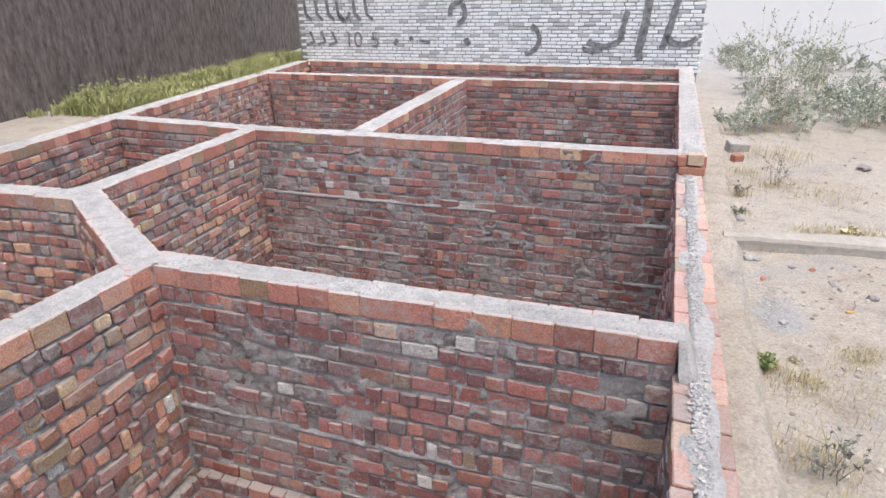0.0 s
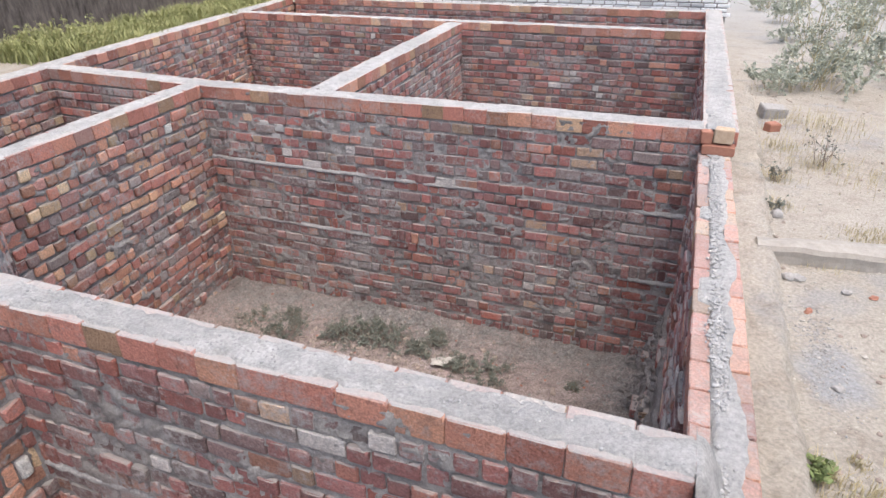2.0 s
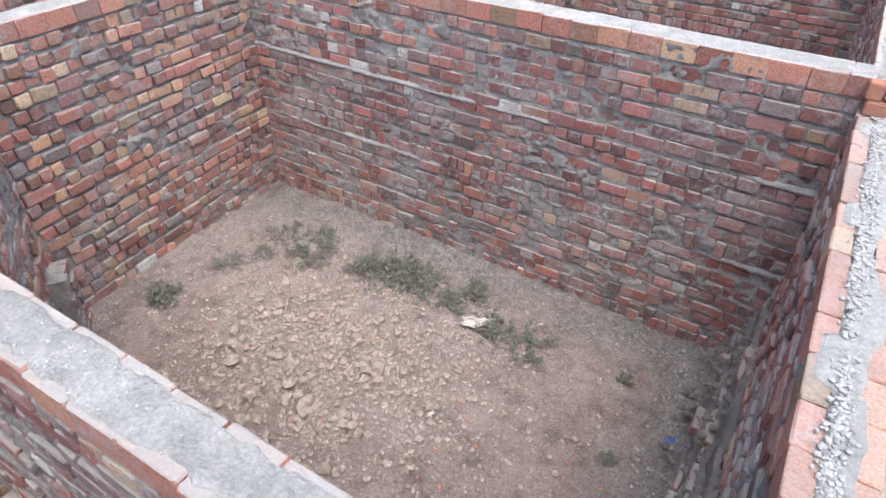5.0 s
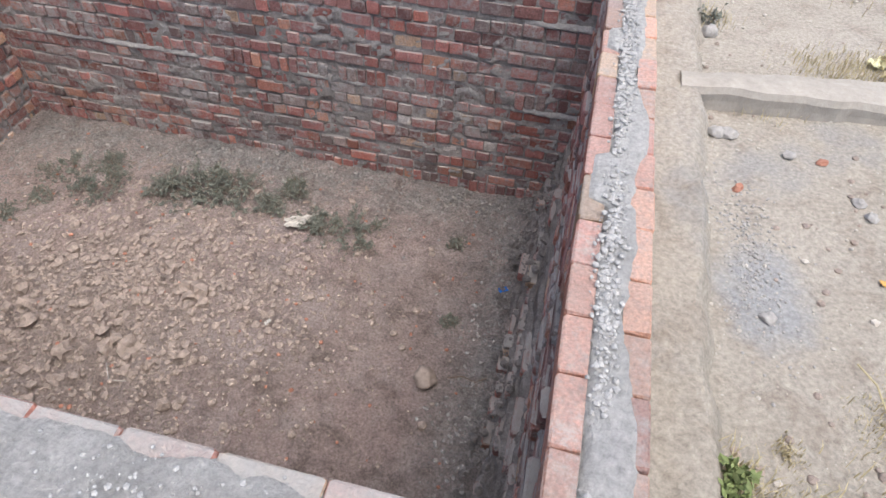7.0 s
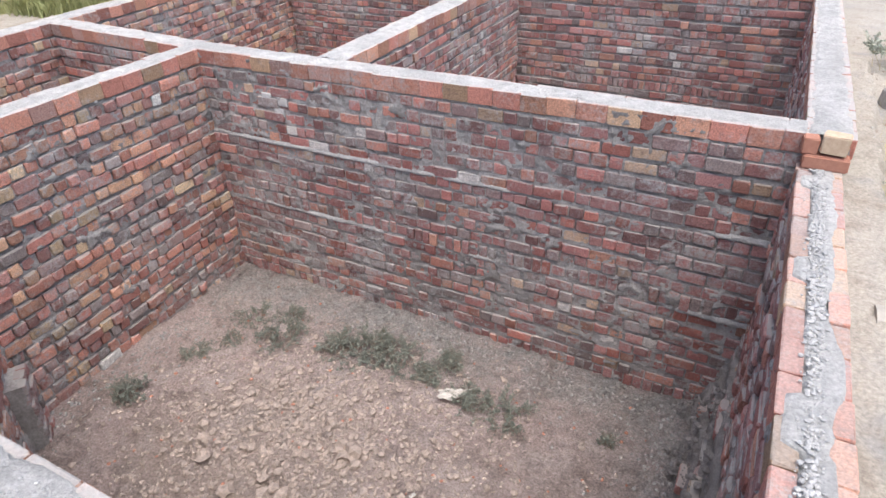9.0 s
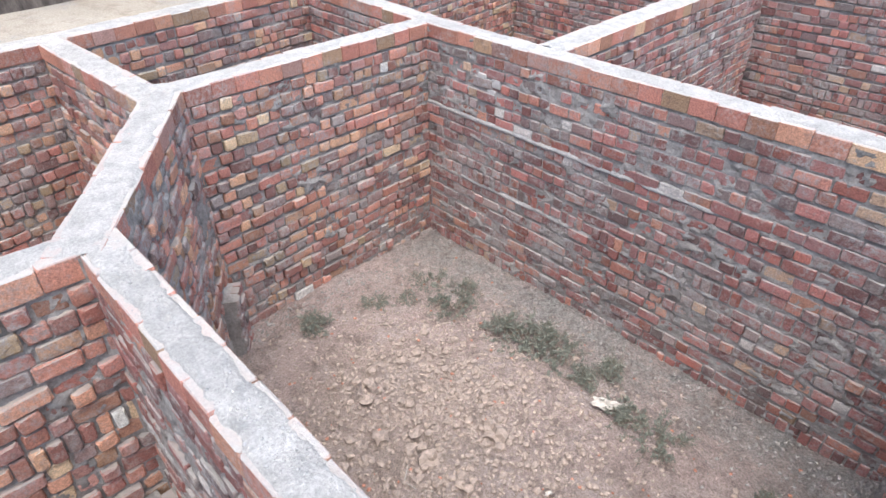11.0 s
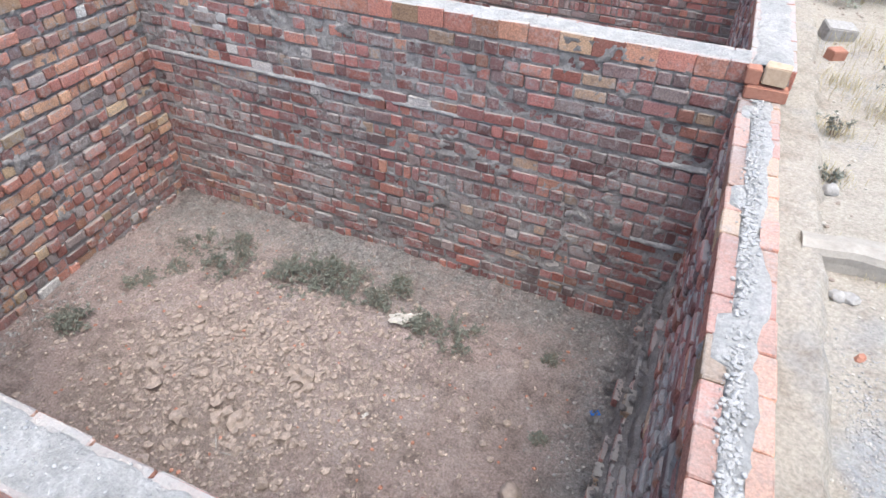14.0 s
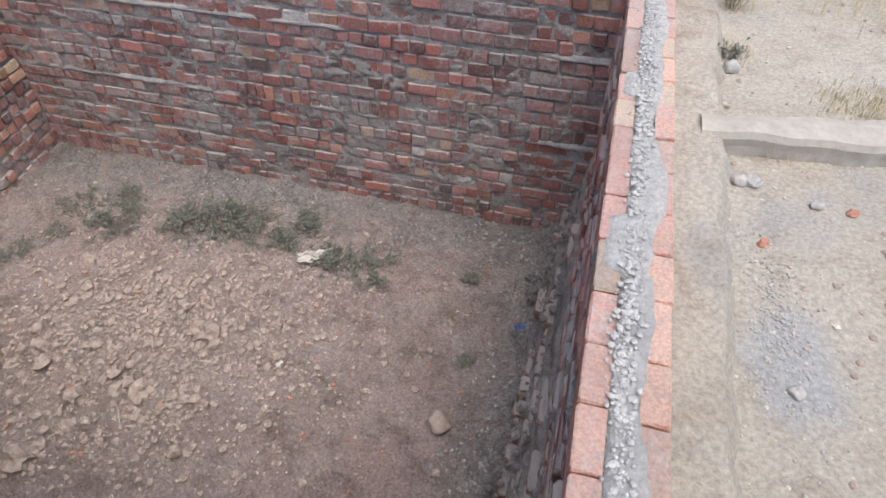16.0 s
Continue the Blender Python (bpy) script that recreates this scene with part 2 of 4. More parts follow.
def part(name, me, parent, label="", kind="", m=None):
    ob = new(name, me)
    ob.parent = parent
    if m is not None:
        ob.matrix_basis = m
    return tagged(ob, label=label, kind=kind)


def prism(base, z0, z1):
    """Verts and faces of an upright prism on a base of points, counter-clockwise."""
    k = len(base)
    verts = [(x, y, z0) for x, y in base] + [(x, y, z1) for x, y in base]
    faces = [tuple(range(k - 1, -1, -1)), tuple(range(k, 2 * k))] + [(i, (i + 1) % k, k + (i + 1) % k, k + i) for i in range(k)]
    return verts, faces


def block(length, depth, height, rng, chip=0.006):
    """A worn brick: x along, front towards +y at 0, z up, centred in x and z, with uneven rounded edges and cut corners."""
    out = []
    lean, bow = rng.uniform(-0.25, 0.25) * chip, rng.uniform(0.0, 0.3) * chip
    for y, inset, corner in ((-depth, 0.003, 0.5), (-chip * 1.2, 0.0, 1.0), (0.0, chip * 0.9, 1.4)):
        a, b, c = length / 2 - inset, height / 2 - inset, chip * corner * rng.uniform(0.8, 1.5)
        for x, z in ((c - a, -b), (a - c, -b), (a, c - b), (a, b - c), (a - c, b), (c - a, b), (-a, b - c), (-a, c - b)):
            j = rng.uniform(-1, 1, 3) * chip * (0.42 if y > -depth else 0.15)
            out.append((x + j[0], y + (j[1] * 0.6 + lean * x / a if y > -depth else 0), z + j[2]))
    out.append((rng.uniform(-0.15, 0.15) * length, bow, rng.uniform(-0.15, 0.15) * height))
    faces = [(r + (i + 1) % 8, r + 8 + (i + 1) % 8, r + 8 + i, r + i) for r in (0, 8) for i in range(8)]
    faces += [(16 + (i + 1) % 8, 24, 16 + i) for i in range(8)]
    return np.array(out), faces


RNG = np.random.default_rng(7)
SIZES = {"header": (0.108, 0.07, 0.09), "stretcher": (0.222, 0.07, 0.09), "cap": (0.222, 0.082, 0.134), "upright": (0.074, 0.07, 0.125), "half": (0.155, 0.07, 0.088)}
CHIPS = {"laid": {"header": 0.0065, "stretcher": 0.006, "cap": 0.005, "upright": 0.0065, "half": 0.0065}, "rough": {"header": 0.009, "stretcher": 0.0085, "cap": 0.0055, "upright": 0.009, "half": 0.009}}
BLOCKS = {(style, k): [block(*v, RNG, CHIPS[style][k]) for _ in range(14)] for style in CHIPS for k, v in SIZES.items()}


@functools.lru_cache(None)
def block_mesh(style, kind, variant, tone, bare):
    """One shared mesh for alike bricks."""
    v, f = BLOCKS[style, kind][variant]
    material = (BARE_CAP if bare else CAP)[0] if kind == "cap" else BRICK[tone][0]
    return mesh_of(kind + "_brick", v, f, material)


def place_block(origin, u, n, s, z, out, scale, rng, wild=1.0):
    """The pose of a brick on a face: s along it, z its height, out how far it stands proud."""
    tilt = rng.normal(0, 0.005 if z > -0.3 else 0.012) * wild
    c, d = math.cos(tilt), math.sin(tilt)
    x, zz = (-u[0] * c, -u[1] * c, d), (u[0] * d, u[1] * d, c)
    p = (origin[0] + u[0] * s + n[0] * out, origin[1] + u[1] * s + n[1] * out, z)
    return Matrix(((x[0] * scale[0], n[0], zz[0] * scale[1], p[0]), (x[1] * scale[0], n[1], zz[1] * scale[1], p[1]), (x[2] * scale[0], 0, zz[2] * scale[1], p[2]), (0, 0, 0, 1)))


def courses(top, bottom, cap=True, bands=(12, 19)):
    """Rows of a face from the top down: kind, middle height."""
    z, i, rows = top, 0, []
    if cap:
        rows.append(("cap", z - 0.067))
        z -= 0.15
    flip = False
    while z > bottom - 0.02:
        i += 1
        if i in bands:
            rows.append(("upright", z - 0.066))
            z -= 0.148
        else:
            rows.append(("header" if not flip else "stretcher", z - 0.05))
            z -= 0.113
            flip = not flip
    return rows


def lay_face(wall, p0, p1, top, bottom, cap=True, singles=300, near_end=1, seed=1, skip=None, bands=(12, 20), style="laid", tone="mauve", bare=False):
    """Bricks over one face of a wall. The normal lies to the right of the way from p0 to p1."""
    rng = np.random.default_rng(seed)
    d = np.subtract(p1, p0)
    length = float(np.hypot(*d))
    u = d / length
    n = (u[1], -u[0])
    laid = []
    wild = 2.6 if style == "rough" else 1.0
    for kind, z in courses(top, bottom, cap, bands):
        s, wave = 0.0, rng.uniform(0, 6)
        while s < length - 0.03:
            k = kind
            if k == "stretcher" and rng.random() < (0.42 if style == "laid" else 0.62):
                k = "header"
            elif k == "header" and rng.random() < 0.16:
                k = "stretcher" if rng.random() < 0.5 else "half"
            elif k == "upright" and rng.random() < 0.1:
                k = "header"
            first = rng.uniform(0.5, 1.0) if s == 0.0 else 1.0
            stretch = [first * rng.uniform(0.88, 1.08), (rng.uniform(0.9, 1.07) if style == "laid" else rng.uniform(0.95, 1.16)) if k != "cap" else rng.uniform(0.97, 1.03)]
            left = length - s
            if SIZES[k][0] * stretch[0] > left - 0.05:
                k = k if k in ("cap", "upright") or left > 0.17 else "header"
                stretch[0] = left / SIZES[k][0]
            w = SIZES[k][0] * stretch[0]
            mid = s + w / 2
            if not (skip and skip(mid, z)):
                zz = z + 0.010 * math.sin(mid * 1.7 + wave) * (k != "cap") + rng.normal(0, 0.003)
                spread = 0.002 if k == "cap" else (0.007 if style == "laid" else 0.012)
                out = min(max(rng.normal(0.006, spread), -0.012), 0.03)
                laid.append((mid, k, int(rng.integers(14)), place_block(p0, u, n, mid, zz, out, stretch, rng, 1.0 if k == "cap" else wild)))
            s += w + (rng.uniform(0.001, 0.005) if k == "cap" else rng.uniform(0.004, 0.018))
    laid.sort(key=lambda b: -b[0] * near_end)
    for mid, k, v, m in laid[:singles]:
        part("brick", block_mesh(style, k, v, tone, bare), wall, m=m)
    for cap_only, material, label in ((False, BRICK[tone][1], "bricks"), (True, (BARE_CAP if bare else CAP)[1], "coping_bricks")):
        verts, faces, base = [], [], 0
        for mid, k, v, m in laid[singles:]:
            if (k == "cap") != cap_only:
                continue
            b, f = BLOCKS[style, k][v]
            a = np.array(m)
            verts.append(b @ a[:3, :3].T + a[:3, 3])
            faces += [tuple(i + base for i in q) for q in f]
            base += len(b)
        if verts:
            part(label, mesh_of(label, np.concatenate(verts), faces, material), wall, kind="stuff")


def mortar_bed(wall, p0, p1, top, bottom, style, seed, step=0.02, daub=0.0):
    """The uneven mortar between the bricks of a face: deep in open joints, in places smeared out over the bricks."""
    d = np.subtract(p1, p0)
    length = float(np.hypot(*d))
    u, n = d / length, (d[1] / length, -d[0] / length)
    nx, nz = int(length / step), int((top - bottom) / step)
    depth, smear = (0.005, 0.38) if style == "laid" else (0.015, 0.26)
    smear -= daub
    verts, faces = [], []
    for j in range(nz + 1):
        z = bottom + (top - bottom) * j / nz
        for i in range(nx + 1):
            s = length * i / nx
            fine = noise.noise((s * 19, z * 23, seed)) + 0.5 * noise.noise((s * 43, z * 47, seed + 5))
            wide = 0.8 * noise.noise((s * 1.9, z * 3.4, seed + 11)) + 0.7 * noise.noise((s * 7, z * 10, seed + 17))
            out = -depth + 0.013 * fine + 0.055 * min(max(wide + 0.5 * fine - smear, 0.0), 0.4)
            out = max(min(out, 0.013), -0.030)
            verts.append((p0[0] + u[0] * s + n[0] * out, p0[1] + u[1] * s + n[1] * out, z))
    k = nx + 1
    for j in range(nz):
        for i in range(nx):
            a = j * k + i
            faces.append((a, a + 1, a + k + 1, a + k))
    part("mortar_bed", mesh_of("mortar_bed", verts, faces, MORTAR, True), wall, "rough grey mortar smeared between and over the bricks")


COUNT = [0]


def mortar_line(wall, p0, p1, z, seed):
    """A broken lip of squeezed-out mortar along a course."""
    d = np.subtract(p1, p0)
    length = float(np.hypot(*d))
    u, n = d / length, (d[1] / length, -d[0] / length)
    rows = max(4, int(length / 0.02))
    verts, faces = [], []
    for i in range(rows + 1):
        s = length * i / rows
        full = min(max(1.6 * noise.noise((s * 0.9, seed, 0)) + 0.6 * noise.noise((s * 5, seed, 2)) + 0.55, 0.0), 1.0)
        lip = -0.012 + 0.034 * full + 0.008 * noise.noise((s * 15, seed, 3)) + 0.004 * noise.noise((s * 50, seed, 4))
        zz = z + 0.008 * noise.noise((s * 2, seed, 7)) + 0.006 * noise.noise((s * 17, seed, 8))
        for out, h in ((-0.02, 0.040), (lip * 0.55, 0.018), (lip, -0.002), (lip * 0.7, -0.016), (-0.02, -0.030)):
            verts.append((p0[0] + u[0] * s + n[0] * out, p0[1] + u[1] * s + n[1] * out, zz + h))
        if i:
            for j in range(4):
                a = (i - 1) * 5 + j
                faces.append((a, a + 5, a + 6, a + 1))
    if faces:
        part("mortar_lip", mesh_of("mortar_lip", verts, faces, LIP, True), wall, "pale mortar squeezed out along a course")


def crust(wall, p0, p1, thick, top, seed, material=None, inset=0.010):
    """The uneven cement laid along the top of a wall, between and over its two rows of edge bricks."""
    d = np.subtract(p1, p0)
    length = float(np.hypot(*d))
    u, n = d / length, (d[1] / length, -d[0] / length)
    rows, cols = max(8, int(length / 0.02)), 13
    verts, faces = [], []
    for i in range(rows + 1):
        s = length * i / rows
        e0 = inset + 0.05 * (noise.noise((s * 6, seed, 0)) + 0.4 * noise.noise((s * 22, seed, 5)))
        e1 = inset + 0.05 * (noise.noise((s * 6, seed, 9)) + 0.4 * noise.noise((s * 22, seed, 15)))
        e0, e1 = max(e0, 0.004), max(e1, 0.004)
        for j in range(cols):
            q = e0 + (thick - e0 - e1) * j / (cols - 1)
            h = 0.008 + 0.010 * noise.noise((s * 7, q * 14, seed)) + 0.009 * noise.noise((s * 25, q * 30, seed + 3)) + 0.004 * noise.noise((s * 60, q * 60, seed + 6))
            if j in (0, cols - 1):
                h = -0.012
            elif j in (1, cols - 2):
                h *= 0.5
            verts.append((p0[0] + u[0] * s - n[0] * q, p0[1] + u[1] * s - n[1] * q, top + h))
    for i in range(rows):
        for j in range(cols - 1):
            a = i * cols + j
            faces.append((a, a + 1, a + cols + 1, a + cols))
    part("cement_top", mesh_of("cement_top", verts, faces, material or CRUST, True), wall, "rough whitish cement laid along the wall top")


def brick_wall(name, p0, p1, thick, top=0.0, bottom=-2.75, label="", faces="F", singles=300, near_end=1, cap=True, bands=(12, 20), skip=None, top_cement=True, back_cap=True, inset=0.010, lips=False, style="laid", tone="mauve", bed=False, bare=False, daub=0.0):
    """A brick wall whose front face runs from p0 to p1, with its mass behind that face."""
    COUNT[0] += 1
    k = COUNT[0]
    d = np.subtract(p1, p0)
    length = float(np.hypot(*d))
    u, n = d / length, np.array((d[1], -d[0])) / length
    deep = 0.034 if bed else 0.014
    a, b = np.array(p0) - n * deep, np.array(p1) - n * deep
    back = n * (thick - deep - 0.014)
    v, f = prism([a, b, b - back, a - back], bottom, top - 0.016 - 0.0015 * (k % 5))
    if np.cross(b - a, -back) < 0:
        f = [tuple(reversed(q)) for q in f]
    wall = tagged(new(name, mesh_of(name, v, f, MORTAR)), label, "wall", kind="structure")
    floor_z = -2.62
    q0, q1 = np.array(p1) - n * thick, np.array(p0) - n * thick
    if "F" in faces:
        lay_face(wall, p0, p1, top, floor_z, cap, singles, near_end, 10 * k, skip, bands, style, tone, bare)
        if bed:
            mortar_bed(wall, p0, p1, top - 0.03, floor_z - 0.08, style, k * 5.7, daub=daub)
    if "B" in faces:
        lay_face(wall, q0, q1, top, floor_z, cap, 0, near_end, 10 * k + 5, None, bands, style, tone, bare)
    elif back_cap and cap:
        lay_face(wall, q0, q1, top, top - 0.05, cap, 60 if singles else 0, -near_end, 10 * k + 5, None, bands, style, tone, bare)
    if lips:
        rows = courses(top, floor_z, cap, bands)
        for q, (kind, z) in enumerate(rows):
            if (kind == "upright" and z > -1.9) or (kind == "stretcher" and length > 4 and -0.9 < z < -0.68):
                mortar_line(wall, p0, p1, z - (0.075 if kind == "upright" else 0.055), k * 7.3 + q)
    if top_cement:
        crust(wall, p0, p1, thick, top, k * 3.1, inset=inset)
    return wall


# ---- the foundation walls ----
L_BRICK = "red brick foundation wall with rough grey mortar joints and cement on top"
W1 = brick_wall("wall_1", (-3.4, -3.9), (0.0, -3.9), 0.198, label=L_BRICK, faces="F", bands=(8, 15), lips=True, bed=True)
W2 = brick_wall("wall_2", (-5.38, 0.042), (0.0, 0.0), 0.24, label=L_BRICK, lips=True, bed=True)
W2X = brick_wall("wall_3", (-7.95, 0.25), (-5.36, 0.055), 0.24, label=L_BRICK, singles=0)
LB = brick_wall("wall_4", (-4.99, -2.83), (-5.235, 0.2), 0.24, label=L_BRICK, near_end=-1, bands=(21,), style="rough", tone="warm", bed=True)
DIAG = brick_wall("wall_5", (-3.17, -3.826), (-5.16, -2.55), 0.26, label=L_BRICK, faces="FB", singles=200, style="rough", tone="warm", bed=True, daub=0.22)
W5 = brick_wall("wall_6", (-7.25, -3.065), (-5.0, -2.96), 0.24, label=L_BRICK, singles=120, style="rough", tone="warm")
LA = brick_wall("wall_7", (-3.23, -9.0), (-3.23, -3.72), 0.235, label=L_BRICK, singles=300, bands=(8, 15), style="rough", tone="warm", bed=True)
OL = brick_wall("wall_west", (-6.02, -8.5), (-9.38, 8.3), 0.3, label=L_BRICK, singles=0, style="rough", tone="warm")
W3 = brick_wall("wall_8", (-8.82, 5.64), (0.0, 5.3), 0.24, label=L_BRICK, singles=0)
W4 = brick_wall("wall_9", (-9.35, 8.34), (0.0, 7.82), 0.24, label=L_BRICK, singles=0)
DIV = brick_wall("wall_10", (-3.66, 0.26), (-3.98, 5.3), 0.3, label=L_BRICK, singles=0)
RC = brick_wall("wall_east", (0.0, 8.2), (0.0, 0.0), 0.27, label=L_BRICK, singles=0)
RB = brick_wall("wall_11", (0.0, -0.005), (0.0, -9.0), 0.235, top=-0.19, label="lower brick wall topped with gravel and wet cement", near_end=-1, bands=(13,), top_cement=False, style="rough", bed=True, bare=True)
SOUTH = brick_wall("wall_south", (0.235, -9.02), (-6.0, -9.02), 0.24, label=L_BRICK, singles=0)


def slab_wall(name, p0, p1, thick, z0, z1, material, label):
    d = np.subtract(p1, p0)
    n = np.array((d[1], -d[0])) / np.hypot(*d)
    a, b = np.array(p0), np.array(p1)
    v, f = prism([a, b, b - n * thick, a - n * thick], z0, z1)
    return tagged(new(name, mesh_of(name, v, f, material)), label, "wall", kind="structure")


def fillet():
    """Cement run from the cross wall's end down over the lower wall."""
    def height(x, y):
        t = min(max((x - 0.01) / 0.13, 0), 1)
        across = min(max((abs(y + 3.79) - 0.09) / 0.09, 0), 1)
        return 0.012 - 0.215 * max(t * t * (3 - 2 * t), across * min(max((x + 0.001) / 0.02, 0), 1)) + 0.012 * noise.noise((x * 14, y * 14, 6))
    part("cement_fillet", mesh_of("cement_fillet", *sheet(0.0, 0.225, -3.97, -3.64, 0.014, height), CRUST, True), W1, "whitish cement run down over the lower wall")


# cement and gravel along the top of the lower east wall
def east_top():
    verts, faces, cols, rows = [], [], 9, 260
    for i in range(rows + 1):
        y = -9.0 + 8.98 * i / rows
        e0 = 0.075 + 0.03 * noise.noise((y * 3, 2, 0)) + 0.02 * noise.noise((y * 11, 2, 4))
        if noise.noise((y * 1.9, 40, 0)) > 0.33:
            e0 = 0.006
        e1 = 0.035 + 0.06 * noise.noise((y * 2.2, 7, 0)) + 0.02 * noise.noise((y * 14, 7, 4))
        for j in range(cols):
            q = e0 + (0.235 - e0 - max(e1, 0.004)) * j / (cols - 1)
            h = 0.005 + 0.006 * noise.noise((y * 10, q * 15, 1)) - (0.025 if j in (0, cols - 1) else 0)
            verts.append((q, y, -0.19 + h))
    for i in range(rows):
        for j in range(cols - 1):
            a = i * cols + j
            faces.append((a, a + 1, a + cols + 1, a + cols))
    part("cement_top", mesh_of("cement_top", verts, faces, CEMENT, True), RB, "smooth grey cement on the wall top")


east_top()


def pebble(rng, r, flat=0.7, sub=1, jag=1.0):
    bm = bmesh.new()
    bmesh.ops.create_icosphere(bm, subdivisions=sub, radius=1.0)
    seed = rng.uniform(0, 50)
    for v in bm.verts:
        k = 1 + 0.45 * jag * noise.noise(Vector(v.co) * 1.3 + Vector((seed, 0, 0))) + (0.2 * jag * noise.noise(Vector(v.co) * 3.1 + Vector((seed, 9, 0))) if sub > 1 else 0)
        v.co = v.co * k
        v.co.z *= flat
    out = np.array([v.co[:] for v in bm.verts]) * r, [tuple(v.index for v in f.verts) for f in bm.faces]
    bm.free()
    return out


PEBBLES = [pebble(RNG, 1.0, RNG.uniform(0.55, 0.85)) for _ in range(12)]


def scatter(name, material, spots, label, category, parent=None):
    """Many small stones in one mesh: spots of x, y, z, radius."""
    rng = np.random.default_rng(len(spots))
    verts, faces, base = [], [], 0
    for x, y, z, r in spots:
        b, f = PEBBLES[rng.integers(12)]
        t = rng.uniform(0, 6.28)
        c, s = math.cos(t), math.sin(t)
        verts.append(b @ np.array(((c, s, 0), (-s, c, 0), (0, 0, 1))) * r + (x, y, z))
        faces += [tuple(i + base for i in q) for q in f]
        base += len(b)
    me = mesh_of(name, np.concatenate(verts), faces, material)
    if parent:
        return part(name, me, parent, label, "stuff")
    return tagged(new(name, me), label, category, kind="stuff")


rng = np.random.default_rng(21)
spots = []
for _ in range(5200):
    y = rng.uniform(-6.5, -0.02)
    dense = noise.noise((y * 1.6, 3, 3)) + 0.4
    if rng.random() > 0.1 + dense:
        continue
    r = rng.choice((0.004, 0.007, 0.011), p=(0.45, 0.38, 0.17))
    spots.append((0.11 + 0.012 * noise.noise((y * 3, 8, 1)) + rng.normal(0, 0.021), y, -0.183 + r * 0.3, r))
scatter("gravel", GRAVEL, spots, "pale crushed gravel set in cement", "gravel", RB)


rng = np.random.default_rng(23)
spots = []
for _ in range(900):
    x, y = rng.uniform(-3.1, -0.02), -3.8 + rng.normal(0, 0.045)
    if noise.noise((x * 2.0, 6, 2)) + rng.uniform(-0.3, 0.3) > 0.0 and abs(y + 3.8) < 0.085:
        r = rng.choice((0.003, 0.005, 0.008), p=(0.55, 0.35, 0.1))
        spots.append((x, y, 0.008 + r * 0.2, r))
scatter("gravel", GRAVEL, spots, "pale grit stuck in the cement", "gravel", W1)


# ---- pit floors ----
def pit_height(x, y):
    """The earth in the large pit: a low mound of loose soil in the middle, lower along the walls."""
    fx, fy = (x + 2.5) / 2.6, (y + 2.1) / 1.9
    mound = math.exp(-(fx * fx + fy * fy) * 1.1)
    side = 0.10 * math.exp(-((x + 0.0) / 0.35) ** 2)
    h = -2.50 + 0.36 * mound + side
    h += 0.035 * noise.noise((x * 1.7, y * 1.7, 2)) + 0.024 * noise.noise((x * 5, y * 5, 5)) + 0.020 * noise.noise((x * 13, y * 13, 8)) + 0.014 * noise.noise((x * 27, y * 27, 9))
    rough = max(0.0, 1 - ((x + 2.9) / 1.5) ** 2 - ((y + 2.1) / 1.3) ** 2)
    return h + rough * (0.05 * abs(noise.noise((x * 9, y * 9, 12))) + 0.032 * abs(noise.noise((x * 21, y * 21, 15))))


def sheet(x0, x1, y0, y1, step, height):
    nx, ny = max(2, int((x1 - x0) / step)), max(2, int((y1 - y0) / step))
    verts = [(x0 + (x1 - x0) * i / nx, y0 + (y1 - y0) * j / ny) for j in range(ny + 1) for i in range(nx + 1)]
    verts = [(x, y, height(x, y)) for x, y in verts]
    faces = [(j * (nx + 1) + i, j * (nx + 1) + i + 1, (j + 1) * (nx + 1) + i + 1, (j + 1) * (nx + 1) + i) for j in range(ny) for i in range(nx)]
    return verts, faces


def rough_floor(x, y):
    """Pit floors; earth is banked up against the east wall in the south pit, sloping down to the cross wall."""
    slope = min(max((x + 1.25) / 0.6, 0), 1) * min(max((-3.80 - y) / 0.1, 0), 1)
    rise = min(1.57, 1.22 + max(0.0, -3.9 - y))
    return -2.45 + rise * slope * slope * (3 - 2 * slope) + (0.06 - 0.03 * slope) * noise.noise((x * 1.3, y * 1.3, 3)) + 0.03 * noise.noise((x * 5, y * 5, 5))


tagged(new("floor", mesh_of("floor", *sheet(-5.3, 0.02, -3.95, 0.06, 0.02, pit_height), SOIL, True)), "loose pinkish brown soil in the bottom of the pit", "ground", kind="structure")
tagged(new("floor_south", mesh_of("floor_south", *sheet(-7.2, 0.02, -9.1, -3.7, 0.07, rough_floor), SOIL, True)), "bare soil at the bottom of a pit", "ground", kind="structure")
tagged(new("floor_west", mesh_of("floor_west", *sheet(-8.6, -5.1, -3.8, 0.4, 0.12, rough_floor), SOIL, True)), "bare soil at the bottom of a pit", "ground", kind="structure")
tagged(new("floor_north", mesh_of("floor_north", *sheet(-9.5, 0.02, 0.1, 8.4, 0.15, rough_floor), SOIL, True)), "bare soil at the bottom of a pit", "ground", kind="structure")


fillet()


# ---- ground around ----
def west_line(y):
    return -7.72 - 0.2 * y


def ground_height(x, y):
    t = min(max((x + 9.5) / 8.0, 0.0), 1.0)
    near = math.exp(-((x / 9.0) ** 2 + (y / 14.0) ** 2))
    h = -0.10 + (-0.46 + 0.10) * t
    return h + near * (0.04 * noise.noise((x * 0.8, y * 0.8, 1)) + 0.02 * noise.noise((x * 2.6, y * 2.6, 4)) + 0.005 * noise.noise((x * 9, y * 9, 7)))


